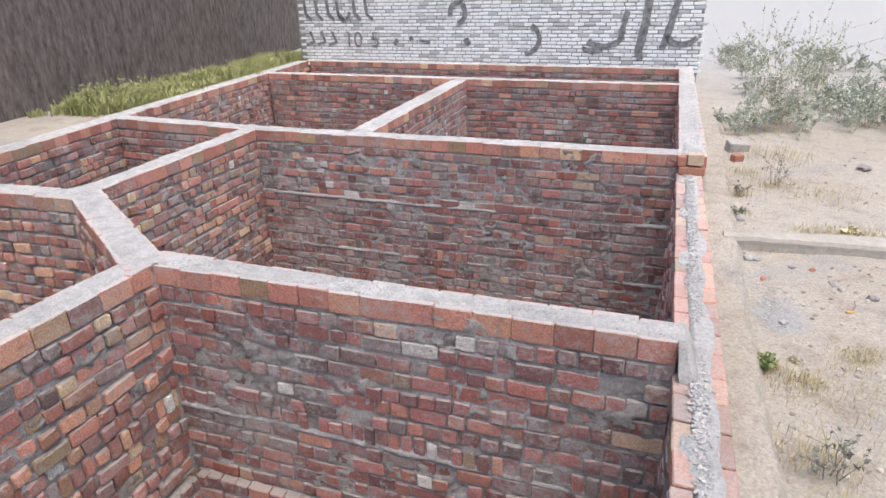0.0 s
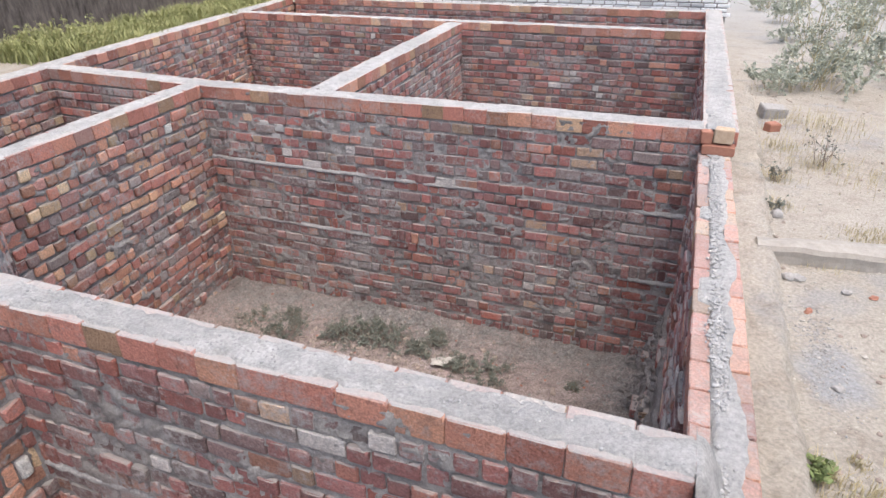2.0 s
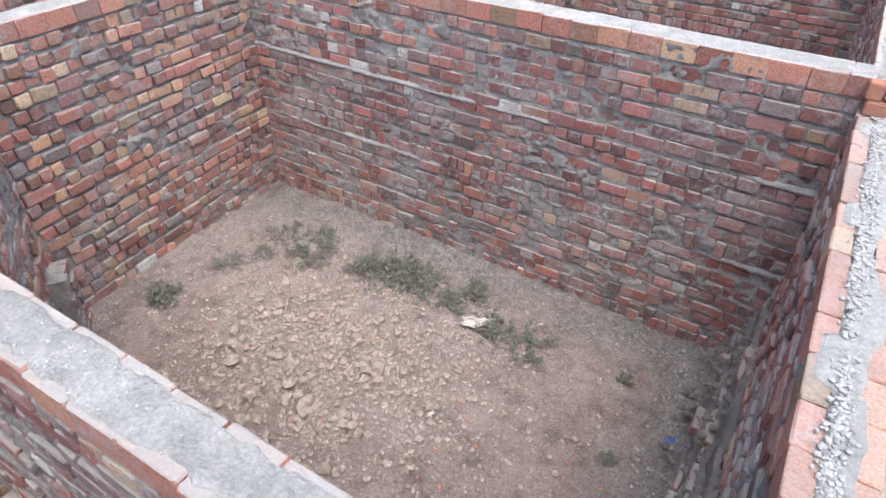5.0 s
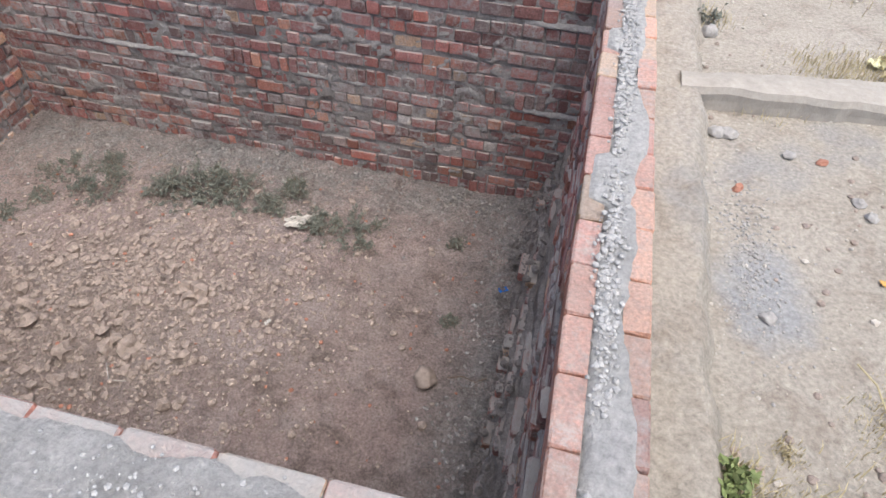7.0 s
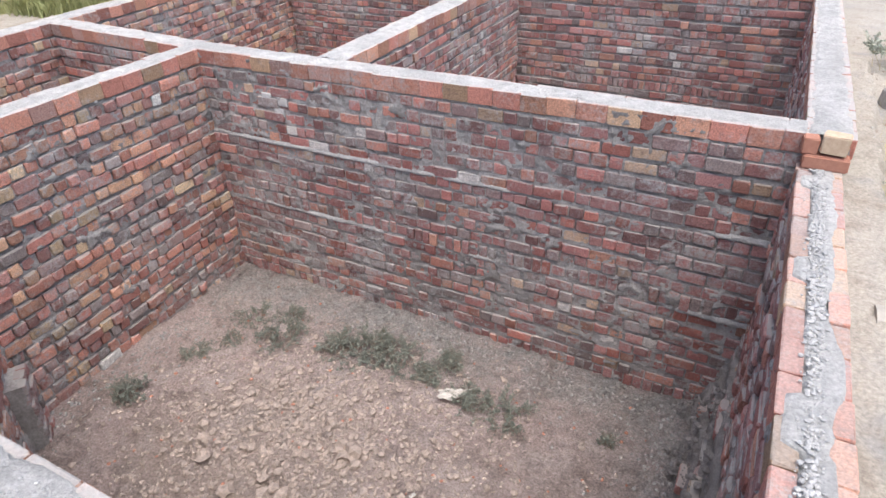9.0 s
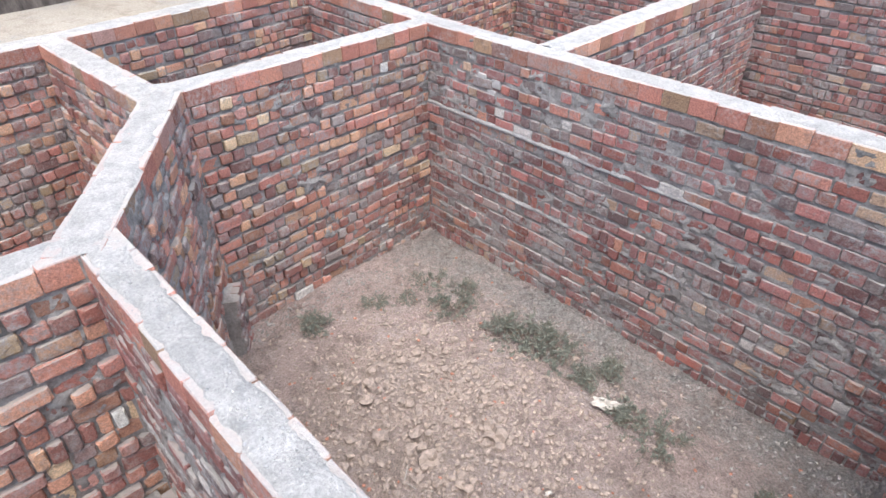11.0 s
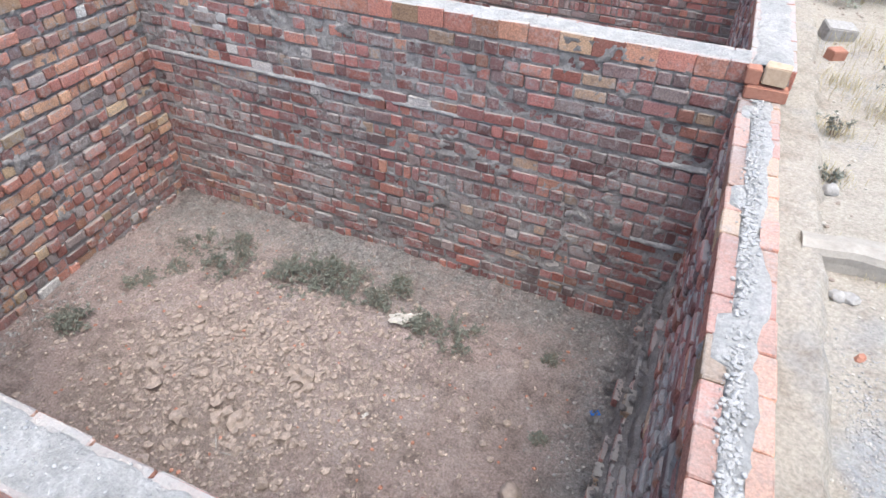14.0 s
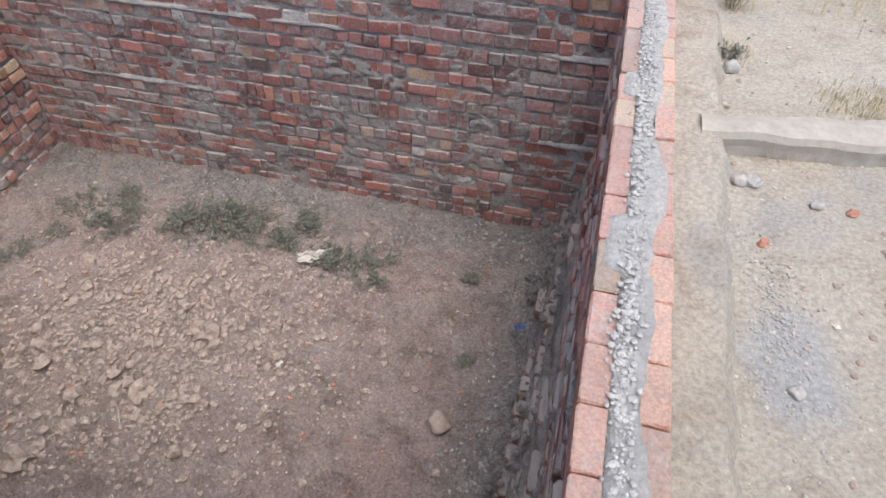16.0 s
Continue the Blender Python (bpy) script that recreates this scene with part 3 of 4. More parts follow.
def ground():
    xs = [-2500, -600, -150, -50, -22, -16, -14] + [-13 + 0.2 * i for i in range(42)] + [-4.5, -3, -1.5, -0.5] + [0.25 + 0.06 * i for i in range(70)] + [4.6, 5, 5.6, 6.4, 7.4, 9, 12, 18, 30, 60, 180, 700, 2500]
    ys = [-2500, -600, -150, -50, -24, -16, -12, -10.5] + [-9.2 + 0.12 * i for i in range(74)] + [0.0 + 0.2 * i for i in range(60)] + [12.5, 13.5, 15, 17, 20, 25, 32, 45, 70, 180, 700, 2500]
    ys = sorted(set(round(v, 3) for v in ys))
    verts = [(x, y, ground_height(x, y)) for y in ys for x in xs]
    faces, k = [], len(xs)
    for j in range(len(ys) - 1):
        for i in range(k - 1):
            inside = ys[j] > -9.4 and ys[j + 1] < 8.5 and xs[i] >= -9.9 and xs[i + 1] > max(west_line(ys[j]), west_line(ys[j + 1])) - 0.12 - 0.0 and xs[i] < 0.24
            if not inside:
                faces.append((j * k + i, j * k + i + 1, (j + 1) * k + i + 1, (j + 1) * k + i))
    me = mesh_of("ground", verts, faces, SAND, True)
    return tagged(new("ground", me), "dry pale sandy ground with dust and pebbles", "ground", kind="structure")


ground()


def ledge_height(x, y):
    edge = 0.44 + 0.045 * max(y + 3, 0) * 0.5
    over = max(0.0, (x - edge - 0.06 * noise.noise((y * 1.7, 1, 1)) - 0.03 * noise.noise((y * 7, 1, 9))) / 0.08)
    return -0.355 - 0.13 * min(over, 1.0) + 0.014 * noise.noise((x * 6, y * 3, 2)) + 0.012 * noise.noise((x * 20, y * 16, 4)) + 0.006 * noise.noise((x * 44, y * 44, 6))


tagged(new("footing_ledge", mesh_of("footing_ledge", *sheet(0.2, 0.62, -9.0, 3.5, 0.018, ledge_height), SAND, True)), "dusty concrete footing ledge along the lower wall", "footing", kind="structure")


def low_kerb():
    bm = bmesh.new()
    n, rows = 60, []
    for i in range(n + 1):
        x = 0.40 + 3.4 * i / n
        y0 = -1.36 + 0.09 * (x - 0.4) + 0.03 * noise.noise((x * 4, 1, 0)) + 0.014 * noise.noise((x * 19, 3, 0))
        y1 = -1.22 + 0.19 * min(x - 0.4, 1.0) + 0.09 * max(x - 1.4, 0) + 0.015 * noise.noise((x * 5, 5, 0))
        top = -0.345 + 0.006 * noise.noise((x * 7, 8, 0)) - 0.015 * max(x - 1.0, 0)
        rows.append([bm.verts.new(p) for p in ((x, y0 - 0.02, -0.62), (x, y0 - 0.005, top - 0.075), (x, y0 - 0.008, top - 0.035), (x, y0 + 0.006, top - 0.004), (x, (y0 + y1) / 2, top + 0.006), (x, y1, top - 0.008), (x, y1 + 0.02, -0.62))])
    for a, b in zip(rows, rows[1:]):
        for i in range(6):
            bm.faces.new((a[i], b[i], b[i + 1], a[i + 1]))
    bm.faces.new(rows[0][::1])
    bm.faces.new(rows[-1][::-1])
    bmesh.ops.recalc_face_normals(bm, faces=bm.faces)
    me = bpy.data.meshes.new("kerb")
    bm.to_mesh(me)
    bm.free()
    me.materials.append(plain("pale_concrete", (0.29, 0.263, 0.23), (0.40, 0.368, 0.328), 16, 0.9))
    return tagged(new("kerb", me), "low broken concrete strip across the sandy ground", "kerb", kind="structure")


low_kerb()

# ---- walls beyond the site ----
slab_wall("wall_dark", (-7.9, -9.0), (-12.9, 14.5), 0.3, -0.6, 3.4, DARK_WALL, "tall dark rough mud-plastered boundary wall")


def painted_wall():
    p0, p1 = (-9.9, 8.86), (0.38, 8.44)
    d = np.subtract(p1, p0)
    length = float(np.hypot(*d))
    u = d / length
    n = (u[1], -u[0])
    wall = slab_wall("wall_painted", (p0[0], p0[1] + 0.012), (p1[0], p1[1] + 0.012), 0.3, -0.6, 3.2, MORTAR, "old whitewashed brick wall with faded black lettering")
    rng = np.random.default_rng(5)
    shapes = [block(0.225, 0.03, 0.066, rng, 0.007) for _ in range(12)]
    meshes = [mesh_of("white_brick", v, f, WHITE) for v, f in shapes]
    laid, z, r = [], -0.12, 0
    while z < 3.15:
        s = -0.06 if r % 2 else 0.03
        while s < length - 0.12:
            if s > 0:
                laid.append((s + 0.115, z, int(rng.integers(12)), rng.normal(0, 0.003)))
            s += 0.24 + rng.uniform(-0.006, 0.006)
        z += 0.083
        r += 1
    verts, faces, base = [], [], 0
    laid.sort(key=lambda b: (b[1] > 1.0) * 100 - b[0])
    for i, (s, zz, v, out) in enumerate(laid):
        m = place_block(p0, u, n, s, zz, out, (rng.uniform(0.95, 1.03), 1.0), rng)
        if i < 300:
            part("brick", meshes[v], wall, m=m)
            continue
        b, f = shapes[v]
        a = np.array(m)
        verts.append(b @ a[:3, :3].T + a[:3, 3])
        faces += [tuple(j + base for j in q) for q in f]
        base += len(b)
    part("white_bricks", mesh_of("white_bricks", np.concatenate(verts), faces, WHITE), wall, kind="stuff")

    def stroke(points, width):
        """A brushed stroke on the wall, through points of distance along it and height."""
        pts = [Vector((a, b)) for a, b in points]
        vs, fs = [], []
        fine = []
        for a, b in zip(pts, pts[1:]):
            for i in range(6):
                fine.append(a.lerp(b, i / 6))
        fine.append(pts[-1])
        for i, p in enumerate(fine):
            t = (fine[min(i + 1, len(fine) - 1)] - fine[max(i - 1, 0)]).normalized()
            side = Vector((-t.y, t.x)) * width * (0.5 + 0.14 * noise.noise((p.x * 9, p.y * 9, 3)))
            for q in (p + side, p - side):
                vs.append((p0[0] + u[0] * q.x + n[0] * 0.017, p0[1] + u[1] * q.x + n[1] * 0.017, q.y))
        for i in range(len(fine) - 1):
            fs.append((2 * i, 2 * i + 1, 2 * i + 3, 2 * i + 2))
        part("lettering", mesh_of("lettering", vs, fs, PAINT_BLACK), wall, "faded black painted stroke")

    def arc(cx, cz, rx, rz, a0, a1, k=9):
        return [(cx + rx * math.cos(radians(a0 + (a1 - a0) * i / k)), cz + rz * math.sin(radians(a0 + (a1 - a0) * i / k))) for i in range(k + 1)]

    stroke([(9.15, 1.5), (9.1, 0.9), (9.0, 0.3), (9.05, 0.12)], 0.17)
    stroke([(9.75, 1.5), (9.62, 0.8), (9.5, 0.35)], 0.14)
    stroke(arc(9.9, 0.75, 0.35, 0.3, 200, 330), 0.12)
    stroke([(8.7, 1.15), (8.6, 0.72)] + arc(8.2, 0.62, 0.4, 0.22, 0, -150), 0.12)
    stroke([(7.75, 0.35), (7.95, 0.28), (8.2, 0.34)], 0.10)
    stroke(arc(6.3, 0.55, 0.42, 0.35, 60, -80), 0.11)
    stroke(arc(4.65, 1.15, 0.2, 0.24, 200, -90), 0.12)
    stroke(arc(4.6, 1.55, 0.2, 0.2, 120, -60), 0.1)
    stroke([(4.85, 0.55), (4.95, 0.4)], 0.14)
    stroke([(3.6, 0.5), (3.9, 0.46)], 0.08)
    stroke([(3.35, 0.6), (3.4, 0.5)], 0.12)
    stroke([(2.9, 0.5), (2.98, 0.42)], 0.15)
    for x0 in (0.25, 0.6, 0.95, 1.25, 1.75, 2.1):
        stroke([(x0, 1.5), (x0 + 0.03, 1.15), (x0 + 0.2, 1.0)], 0.09)
    stroke(arc(1.45, 1.15, 0.16, 0.15, 160, 380), 0.09)
    for x0 in (0.35, 0.7, 1.05):
        stroke([(x0, 0.72), (x0 + 0.12, 0.45), (x0 - 0.14, 0.38)], 0.07)
    # the readable digits
    for text, s, size in (("10", 1.42, 0.55), ("5", 2.2, 0.55)):
        curve = bpy.data.curves.new("digits", "FONT")
        curve.body, curve.size, curve.extrude = text, size, 0.002
        holder = bpy.data.objects.new("digits", curve)
        scene.collection.objects.link(holder)
        me = bpy.data.meshes.new_from_object(holder.evaluated_get(bpy.context.evaluated_depsgraph_get()))
        bpy.data.objects.remove(holder)
        me.materials.clear()
        me.materials.append(PAINT_BLACK)
        turn = Matrix(((u[0], 0, n[0], p0[0] + u[0] * s + n[0] * 0.018), (u[1], 0, n[1], p0[1] + u[1] * s + n[1] * 0.018), (0, 1, 0, 0.33), (0, 0, 0, 1)))
        part("digits", me, wall, "faded black painted number", m=turn)


painted_wall()

# ---- footings inside the pits ----
F1 = brick_wall("footing_1", (-3.16, -3.985), (0.0, -3.985), 0.1, top=-1.64, label="projecting brick footing course under the wall", cap=False, singles=0, inset=0.0, top_cement=False)
F2 = brick_wall("footing_2", (-3.145, -9.0), (-3.145, -3.985), 0.1, top=-1.66, label="projecting brick footing course under the wall", cap=False, singles=0, inset=0.0, top_cement=False)
PIER = brick_wall("footing_3", (-4.62, -2.74), (-4.86, -2.58), 0.24, top=-1.72, label="short brick footing pier in the pit corner", cap=False, singles=0, inset=0.0, top_cement=False)


def stepped_footing():
    """Rough spread footing of mortar and broken brick along the east wall of the pit."""
    prof = [(0.01, -1.70), (-0.05, -1.72), (-0.06, -1.93), (-0.12, -1.95), (-0.13, -2.12), (-0.19, -2.14), (-0.21, -2.28), (-0.27, -2.32), (-0.30, -2.62)]
    fine = []
    for a, b in zip(prof, prof[1:]):
        for i in range(4):
            fine.append((a[0] + (b[0] - a[0]) * i / 4, a[1] + (b[1] - a[1]) * i / 4))
    fine.append(prof[-1])
    rows, k = 190, len(fine)
    verts, faces = [], []
    for i in range(rows + 1):
        y = -3.72 + 3.74 * i / rows
        for x, z in fine:
            w = 0.03 * noise.noise((y * 7, z * 9, x * 9)) + 0.018 * noise.noise((y * 22, z * 25, 4)) - 0.02 * max(0, noise.noise((y * 2.2, z * 2, 8)))
            verts.append((min(x * (0.8 + 0.25 * noise.noise((y * 1.1, 3, 3))) + w * 0.8, 0.012), y, z + 0.6 * w))
    for i in range(rows):
        for j in range(k - 1):
            a = i * k + j
            faces.append((a, a + 1, a + k + 1, a + k))
    return tagged(new("footing_4", mesh_of("footing_4", verts, faces, MUCK, True)), "rough stepped footing of dark mortar and broken brick", "footing", kind="structure")


STEP = stepped_footing()
rng = np.random.default_rng(33)
for i in range(46):
    y, lv = rng.uniform(-3.5, -0.1), rng.integers(3)
    m = place_block((-0.05 - 0.07 * lv, 0.0), (0, -1), (-1, 0), -y, (-1.78, -2.0, -2.2)[lv] + rng.normal(0, 0.02), rng.uniform(-0.01, 0.03), (1.0, 0.9), rng)
    part("brick", block_mesh("rough", str(rng.choice(("header", "stretcher", "half"))), int(rng.integers(14)), "mauve", False), STEP, m=m)


spots = []
for _ in range(650):
    y = rng.uniform(-3.6, -0.05)
    f = rng.beta(1.3, 1.0)
    r = rng.choice((0.008, 0.014, 0.028), p=(0.6, 0.32, 0.08))
    spots.append((-0.03 - 0.30 * f + rng.normal(0, 0.012), y, -1.75 - 0.62 * f + 0.02, r))
scatter("footing_rubble", MUCK, spots, "dark broken brick and mortar lumps on the footing", "rubble", STEP)
PALE = plain("chalky_brick", (0.38, 0.36, 0.345), (0.56, 0.54, 0.52), 30, 0.6)
for x, z in ((-4.43, -0.37), (-4.24, -0.39), (-4.30, -0.50)):
    part("brick", mesh_of("pale_brick", *BLOCKS["laid", "header"][3], PALE), W2, "chalky pale brick", m=place_block((0, 0.0), (-1, 0.008), (0, -1), -x, z, 0.012, (1.0, 0.95), rng) @ Matrix.Diagonal((-1, 1, 1, 1)))

# ---- loose things in the pit ----
def on_floor(x, y):
    return (x, y, pit_height(x, y))


def lump(name, place, r, material, label, category, group="", flat=0.75, seed=1, turn=0.0):
    g = np.random.default_rng(seed)
    v, f = pebble(g, r, flat, 3 if category == "stone" else 2, 1.0 if category == "stone" else 1.8)
    ob = new(name, mesh_of(name, v, f, material, category == "stone"))
    ob.matrix_basis = pose(place[0], place[1], place[2] + r * flat * 0.45, 0, 0, turn)
    return tagged(ob, label, category, group)


lump("stone", on_floor(-0.66, -2.08), 0.075, plain("buff_stone", (0.24, 0.19, 0.165), (0.36, 0.30, 0.26), 25, 0.4), "rounded buff stone lying on the pit soil", "stone", seed=4)
for i, (x, y, r) in enumerate([(-2.32, -1.93, 0.075), (-2.42, -1.90, 0.05), (-2.53, -2.42, 0.075), (-2.68, -2.46, 0.05), (-2.92, -2.56, 0.06), (-2.99, -2.98, 0.075), (-2.93, -2.9, 0.05), (-2.12, -2.72, 0.04), (-2.75, -2.36, 0.05),
                               (-3.0, -2.2, 0.04), (-2.2, -1.8, 0.035), (-2.62, -1.75, 0.04), (-3.3, -2.4, 0.05), (-3.1, -1.7, 0.04), (-1.9, -1.85, 0.03), (-2.85, -2.75, 0.045), (-3.45, -1.9, 0.045), (-2.4, -2.6, 0.035)]):
    lump("clod", on_floor(x, y), r, CLOD, "dry crumbly clod of buff earth on the pit floor", "clod", "clods on the pit floor", 0.8, 40 + i, 37 * i)

rng = np.random.default_rng(12)
spots, small, grey, chips = [], [], [], []
for _ in range(9000):
    x, y = rng.normal(-2.75, 0.75), rng.normal(-2.0, 0.65)
    if -5.0 < x < -0.3 and -3.6 < y < -0.15:
        r = rng.choice((0.006, 0.011, 0.018, 0.030), p=(0.48, 0.36, 0.135, 0.025))
        spots.append((x, y, pit_height(x, y) + r * 0.25, r))
for _ in range(2600):
    x, y = rng.uniform(-5.0, -0.25), rng.uniform(-3.6, -0.1)
    r = rng.choice((0.005, 0.008, 0.013))
    small.append((x, y, pit_height(x, y) + r * 0.25, r))
for _ in range(4200):
    if rng.random() < 0.5:
        x, y = rng.uniform(-5.0, -0.2), -abs(rng.normal(0, 0.35)) - 0.05
    elif rng.random() < 0.5:
        x, y = -4.98 + abs(rng.normal(0, 0.25)), rng.uniform(-2.9, -0.1)
    else:
        x, y = -0.25 - abs(rng.normal(0, 0.18)), rng.uniform(-3.5, -0.1)
    if x > -0.2 or y < -3.6:
        continue
    r = rng.choice((0.005, 0.009, 0.016), p=(0.55, 0.35, 0.1))
    grey.append((x, y, pit_height(x, y) + r * 0.25, r))
for _ in range(160):
    x, y = rng.uniform(-4.5, -0.4), rng.uniform(-3.5, -0.2)
    chips.append((x, y, pit_height(x, y) + 0.004, rng.uniform(0.008, 0.018)))
scatter("earth_crumbs", CLOD, spots, "loose crumbs of buff earth spread over the pit floor", "soil crumbs")
clods = []
for _ in range(170):
    x, y = rng.normal(-2.7, 0.75), rng.normal(-2.1, 0.6)
    if -4.6 < x < -1.4 and -3.5 < y < -0.9:
        r = rng.choice((0.022, 0.032, 0.045), p=(0.6, 0.3, 0.1))
        clods.append((x, y, pit_height(x, y) + r * 0.3, r))
scatter("small_clods", CLOD, clods, "broken lumps of dry brown earth on the heap", "clods")
scatter("soil_grit", SOIL, small, "fine brown grit on the pit floor", "grit")
scatter("grey_rubble", plain("grey_crumb", (0.20, 0.185, 0.175), (0.34, 0.32, 0.305), 30, 0.5), grey, "grey mortar crumbs along the foot of the walls", "rubble")
scatter("brick_chips", RED, chips, "small red brick chips in the soil", "brick chips")


def sprig(name, place, radius, height, leaves, leaf_size, leaf_mat, stem_mat, label, category, seed, stems=9, group="", upright=0.4):
    """A small plant: thin tapered stems that fork, with many small leaves on them."""
    g = np.random.default_rng(seed)
    sv, sf, lv, lf = [], [], [], []

    def stick(a, b, r):
        d = b - a
        side = np.cross(d, (0.3, 0.5, 0.9))
        side = side / (np.linalg.norm(side) + 1e-6)
        other = np.cross(d, side)
        other = other / (np.linalg.norm(other) + 1e-6)
        k = len(sv)
        for p, w in ((a, r), (b, r * 0.45)):
            for q in range(3):
                t = 2.094 * q
                sv.append(p + side * math.cos(t) * w + other * math.sin(t) * w)
        for q in range(3):
            sf.append((k + q, k + (q + 1) % 3, k + 3 + (q + 1) % 3, k + 3 + q))

    for _ in range(stems):
        t, lean = g.uniform(0, 6.28), g.uniform(0.1, 1.0)
        root = np.array((math.cos(t), math.sin(t), 0)) * radius * g.uniform(0, 0.45)
        tip = np.array((math.cos(t) * radius * lean, math.sin(t) * radius * lean, height * g.uniform(0.55, 1.0) * (1 - upright * lean * 0.6)))
        bend = (root + tip) / 2 + np.array((0, 0, height * 0.12)) + g.normal(0, 0.08, 3) * height
        r = 0.0028 + 0.004 * height
        stick(root - (0, 0, 0.02), bend, r)
        stick(bend, tip, r * 0.6)
        twigs = [(root, bend), (bend, tip)]
        for _ in range(3):
            a = bend + (tip - bend) * g.uniform(0, 0.7)
            b = a + g.normal(0, 0.28, 3) * height + (0, 0, height * 0.1)
            b[2] = max(b[2], 0.01)
            stick(a, b, r * 0.4)
            twigs.append((a, b))
        for _ in range(leaves // stems):
            a, b = twigs[g.integers(1, len(twigs))]
            p = a + (b - a) * g.uniform(0.1, 1.05) + g.normal(0, leaf_size * 0.5, 3)
            p[2] = max(p[2], 0.004)
            d = g.normal(0, 1, 3)
            d /= np.linalg.norm(d)
            e = np.cross(d, g.normal(0, 1, 3))
            e /= np.linalg.norm(e) + 1e-6
            s = leaf_size * g.uniform(0.6, 1.3)
            k = len(lv)
            lv.extend((p - d * s, p + e * s * 0.42, p + d * s, p - e * s * 0.42))
            lf.append((k, k + 1, k + 2, k + 3))
    base = tagged(new(name), label, category, group)
    base.matrix_basis = pose(*place)
    part("stalk", mesh_of("stalk", sv, sf, stem_mat), base, kind="stuff")
    if lv:
        part("foliage", mesh_of("foliage", lv, lf, leaf_mat), base, kind="stuff")
    return base


for i, (x, y, r, h, k) in enumerate([(-2.95, -0.83, 0.26, 0.16, 520), (-2.68, -0.76, 0.24, 0.17, 480), (-3.15, -0.9, 0.2, 0.12, 300), (-3.8, -0.96, 0.2, 0.12, 330), (-2.2, -0.58, 0.11, 0.15, 220), (-2.29, -0.88, 0.13, 0.12, 240), (-1.55, -0.96, 0.24, 0.10, 330),
                                     (-1.85, -1.0, 0.16, 0.10, 260), (-4.44, -2.15, 0.15, 0.13, 300), (-0.62, -1.58, 0.05, 0.06, 60), (-3.95, -0.62, 0.16, 0.08, 160), (-4.3, -0.8, 0.2, 0.08, 160), (-4.35, -1.5, 0.15, 0.07, 120), (-4.2, -1.2, 0.12, 0.06, 90), (-0.75, -0.8, 0.07, 0.08, 60)]):
    sprig("weed", on_floor(x, y), r * 1.5, h * 1.0, int(k * 7), 0.0115, LEAF, TWIG, "low dusty grey-green weed growing from the pit soil", "weed", 60 + i, 44, "weeds in the pit", 0.9)


def crumple(name, place, w, d, material, label, category, seed, lift=0.05, turn=0.0):
    """A creased scrap with two sides, lying on the ground."""
    n = 9
    verts, faces = [], []
    for side in (0, 1):
        for j in range(n):
            for i in range(n):
                a, b = i / (n - 1) - 0.5, j / (n - 1) - 0.5
                fold = lift * (0.5 + abs(noise.noise((a * 3.1, b * 3.1, seed))) + 0.5 * abs(noise.noise((a * 7, b * 7, seed + 4))))
                edge = 1 + 0.25 * noise.noise((a * 4, b * 4, seed + 9))
                verts.append((a * w * edge, b * d * edge, fold - 0.3 * lift - 0.002 * side))
    for j in range(n - 1):
        for i in range(n - 1):
            a = j * n + i
            faces.append((a, a + 1, a + n + 1, a + n))
            a += n * n
            faces.append((a, a + n, a + n + 1, a + 1))
    ob = new(name, mesh_of(name, verts, faces, material))
    ob.matrix_basis = pose(place[0], place[1], place[2], 0, 0, turn)
    return tagged(ob, label, category)


crumple("paper_scrap", (-1.95, -1.0, pit_height(-1.95, -1.0) + 0.02), 0.27, 0.12, PAPER, "crumpled dirty white paper scrap among the weeds", "litter", 3, 0.05, 24)
crumple("plastic_scrap", on_floor(-0.3, -1.17), 0.07, 0.04, BLUE, "small crumpled blue plastic scrap on the soil", "litter", 8, 0.03, 30)
crumple("paper_piece", on_floor(-1.78, -2.02), 0.09, 0.03, PAPER, "thin pale paper strip on the soil", "litter", 5, 0.012, 60)


def bent_stick(name, points, r, material, label):
    curve = bpy.data.curves.new(name, "CURVE")
    curve.dimensions, curve.bevel_depth, curve.bevel_resolution = "3D", r, 1
    s = curve.splines.new("POLY")
    s.points.add(len(points) - 1)
    for p, q in zip(s.points, points):
        p.co = (*q, 1)
    holder = bpy.data.objects.new(name, curve)
    scene.collection.objects.link(holder)
    me = bpy.data.meshes.new_from_object(holder.evaluated_get(bpy.context.evaluated_depsgraph_get()))
    bpy.data.objects.remove(holder)
    me.materials.clear()
    me.materials.append(material)
    return tagged(new(name, me), label, "twig")


def ground_run(points, lift=0.006):
    return [(x, y, pit_height(x, y) + lift) for x, y in points]


bent_stick("twig", ground_run([(-0.52, -2.03), (-0.42, -2.0), (-0.34, -2.02), (-0.27, -1.97)]), 0.004, TWIG, "thin dry twig on the pit soil")
bent_stick("string", ground_run([(-2.6, -2.56), (-2.52, -2.66), (-2.42, -2.64), (-2.33, -2.56)]), 0.004, PAPER, "curled pale string on the pit soil")
bent_stick("twig", ground_run([(-0.9, -3.0), (-0.8, -2.92), (-0.72, -2.95)]), 0.005, TWIG, "thin dry twig on the pit soil")


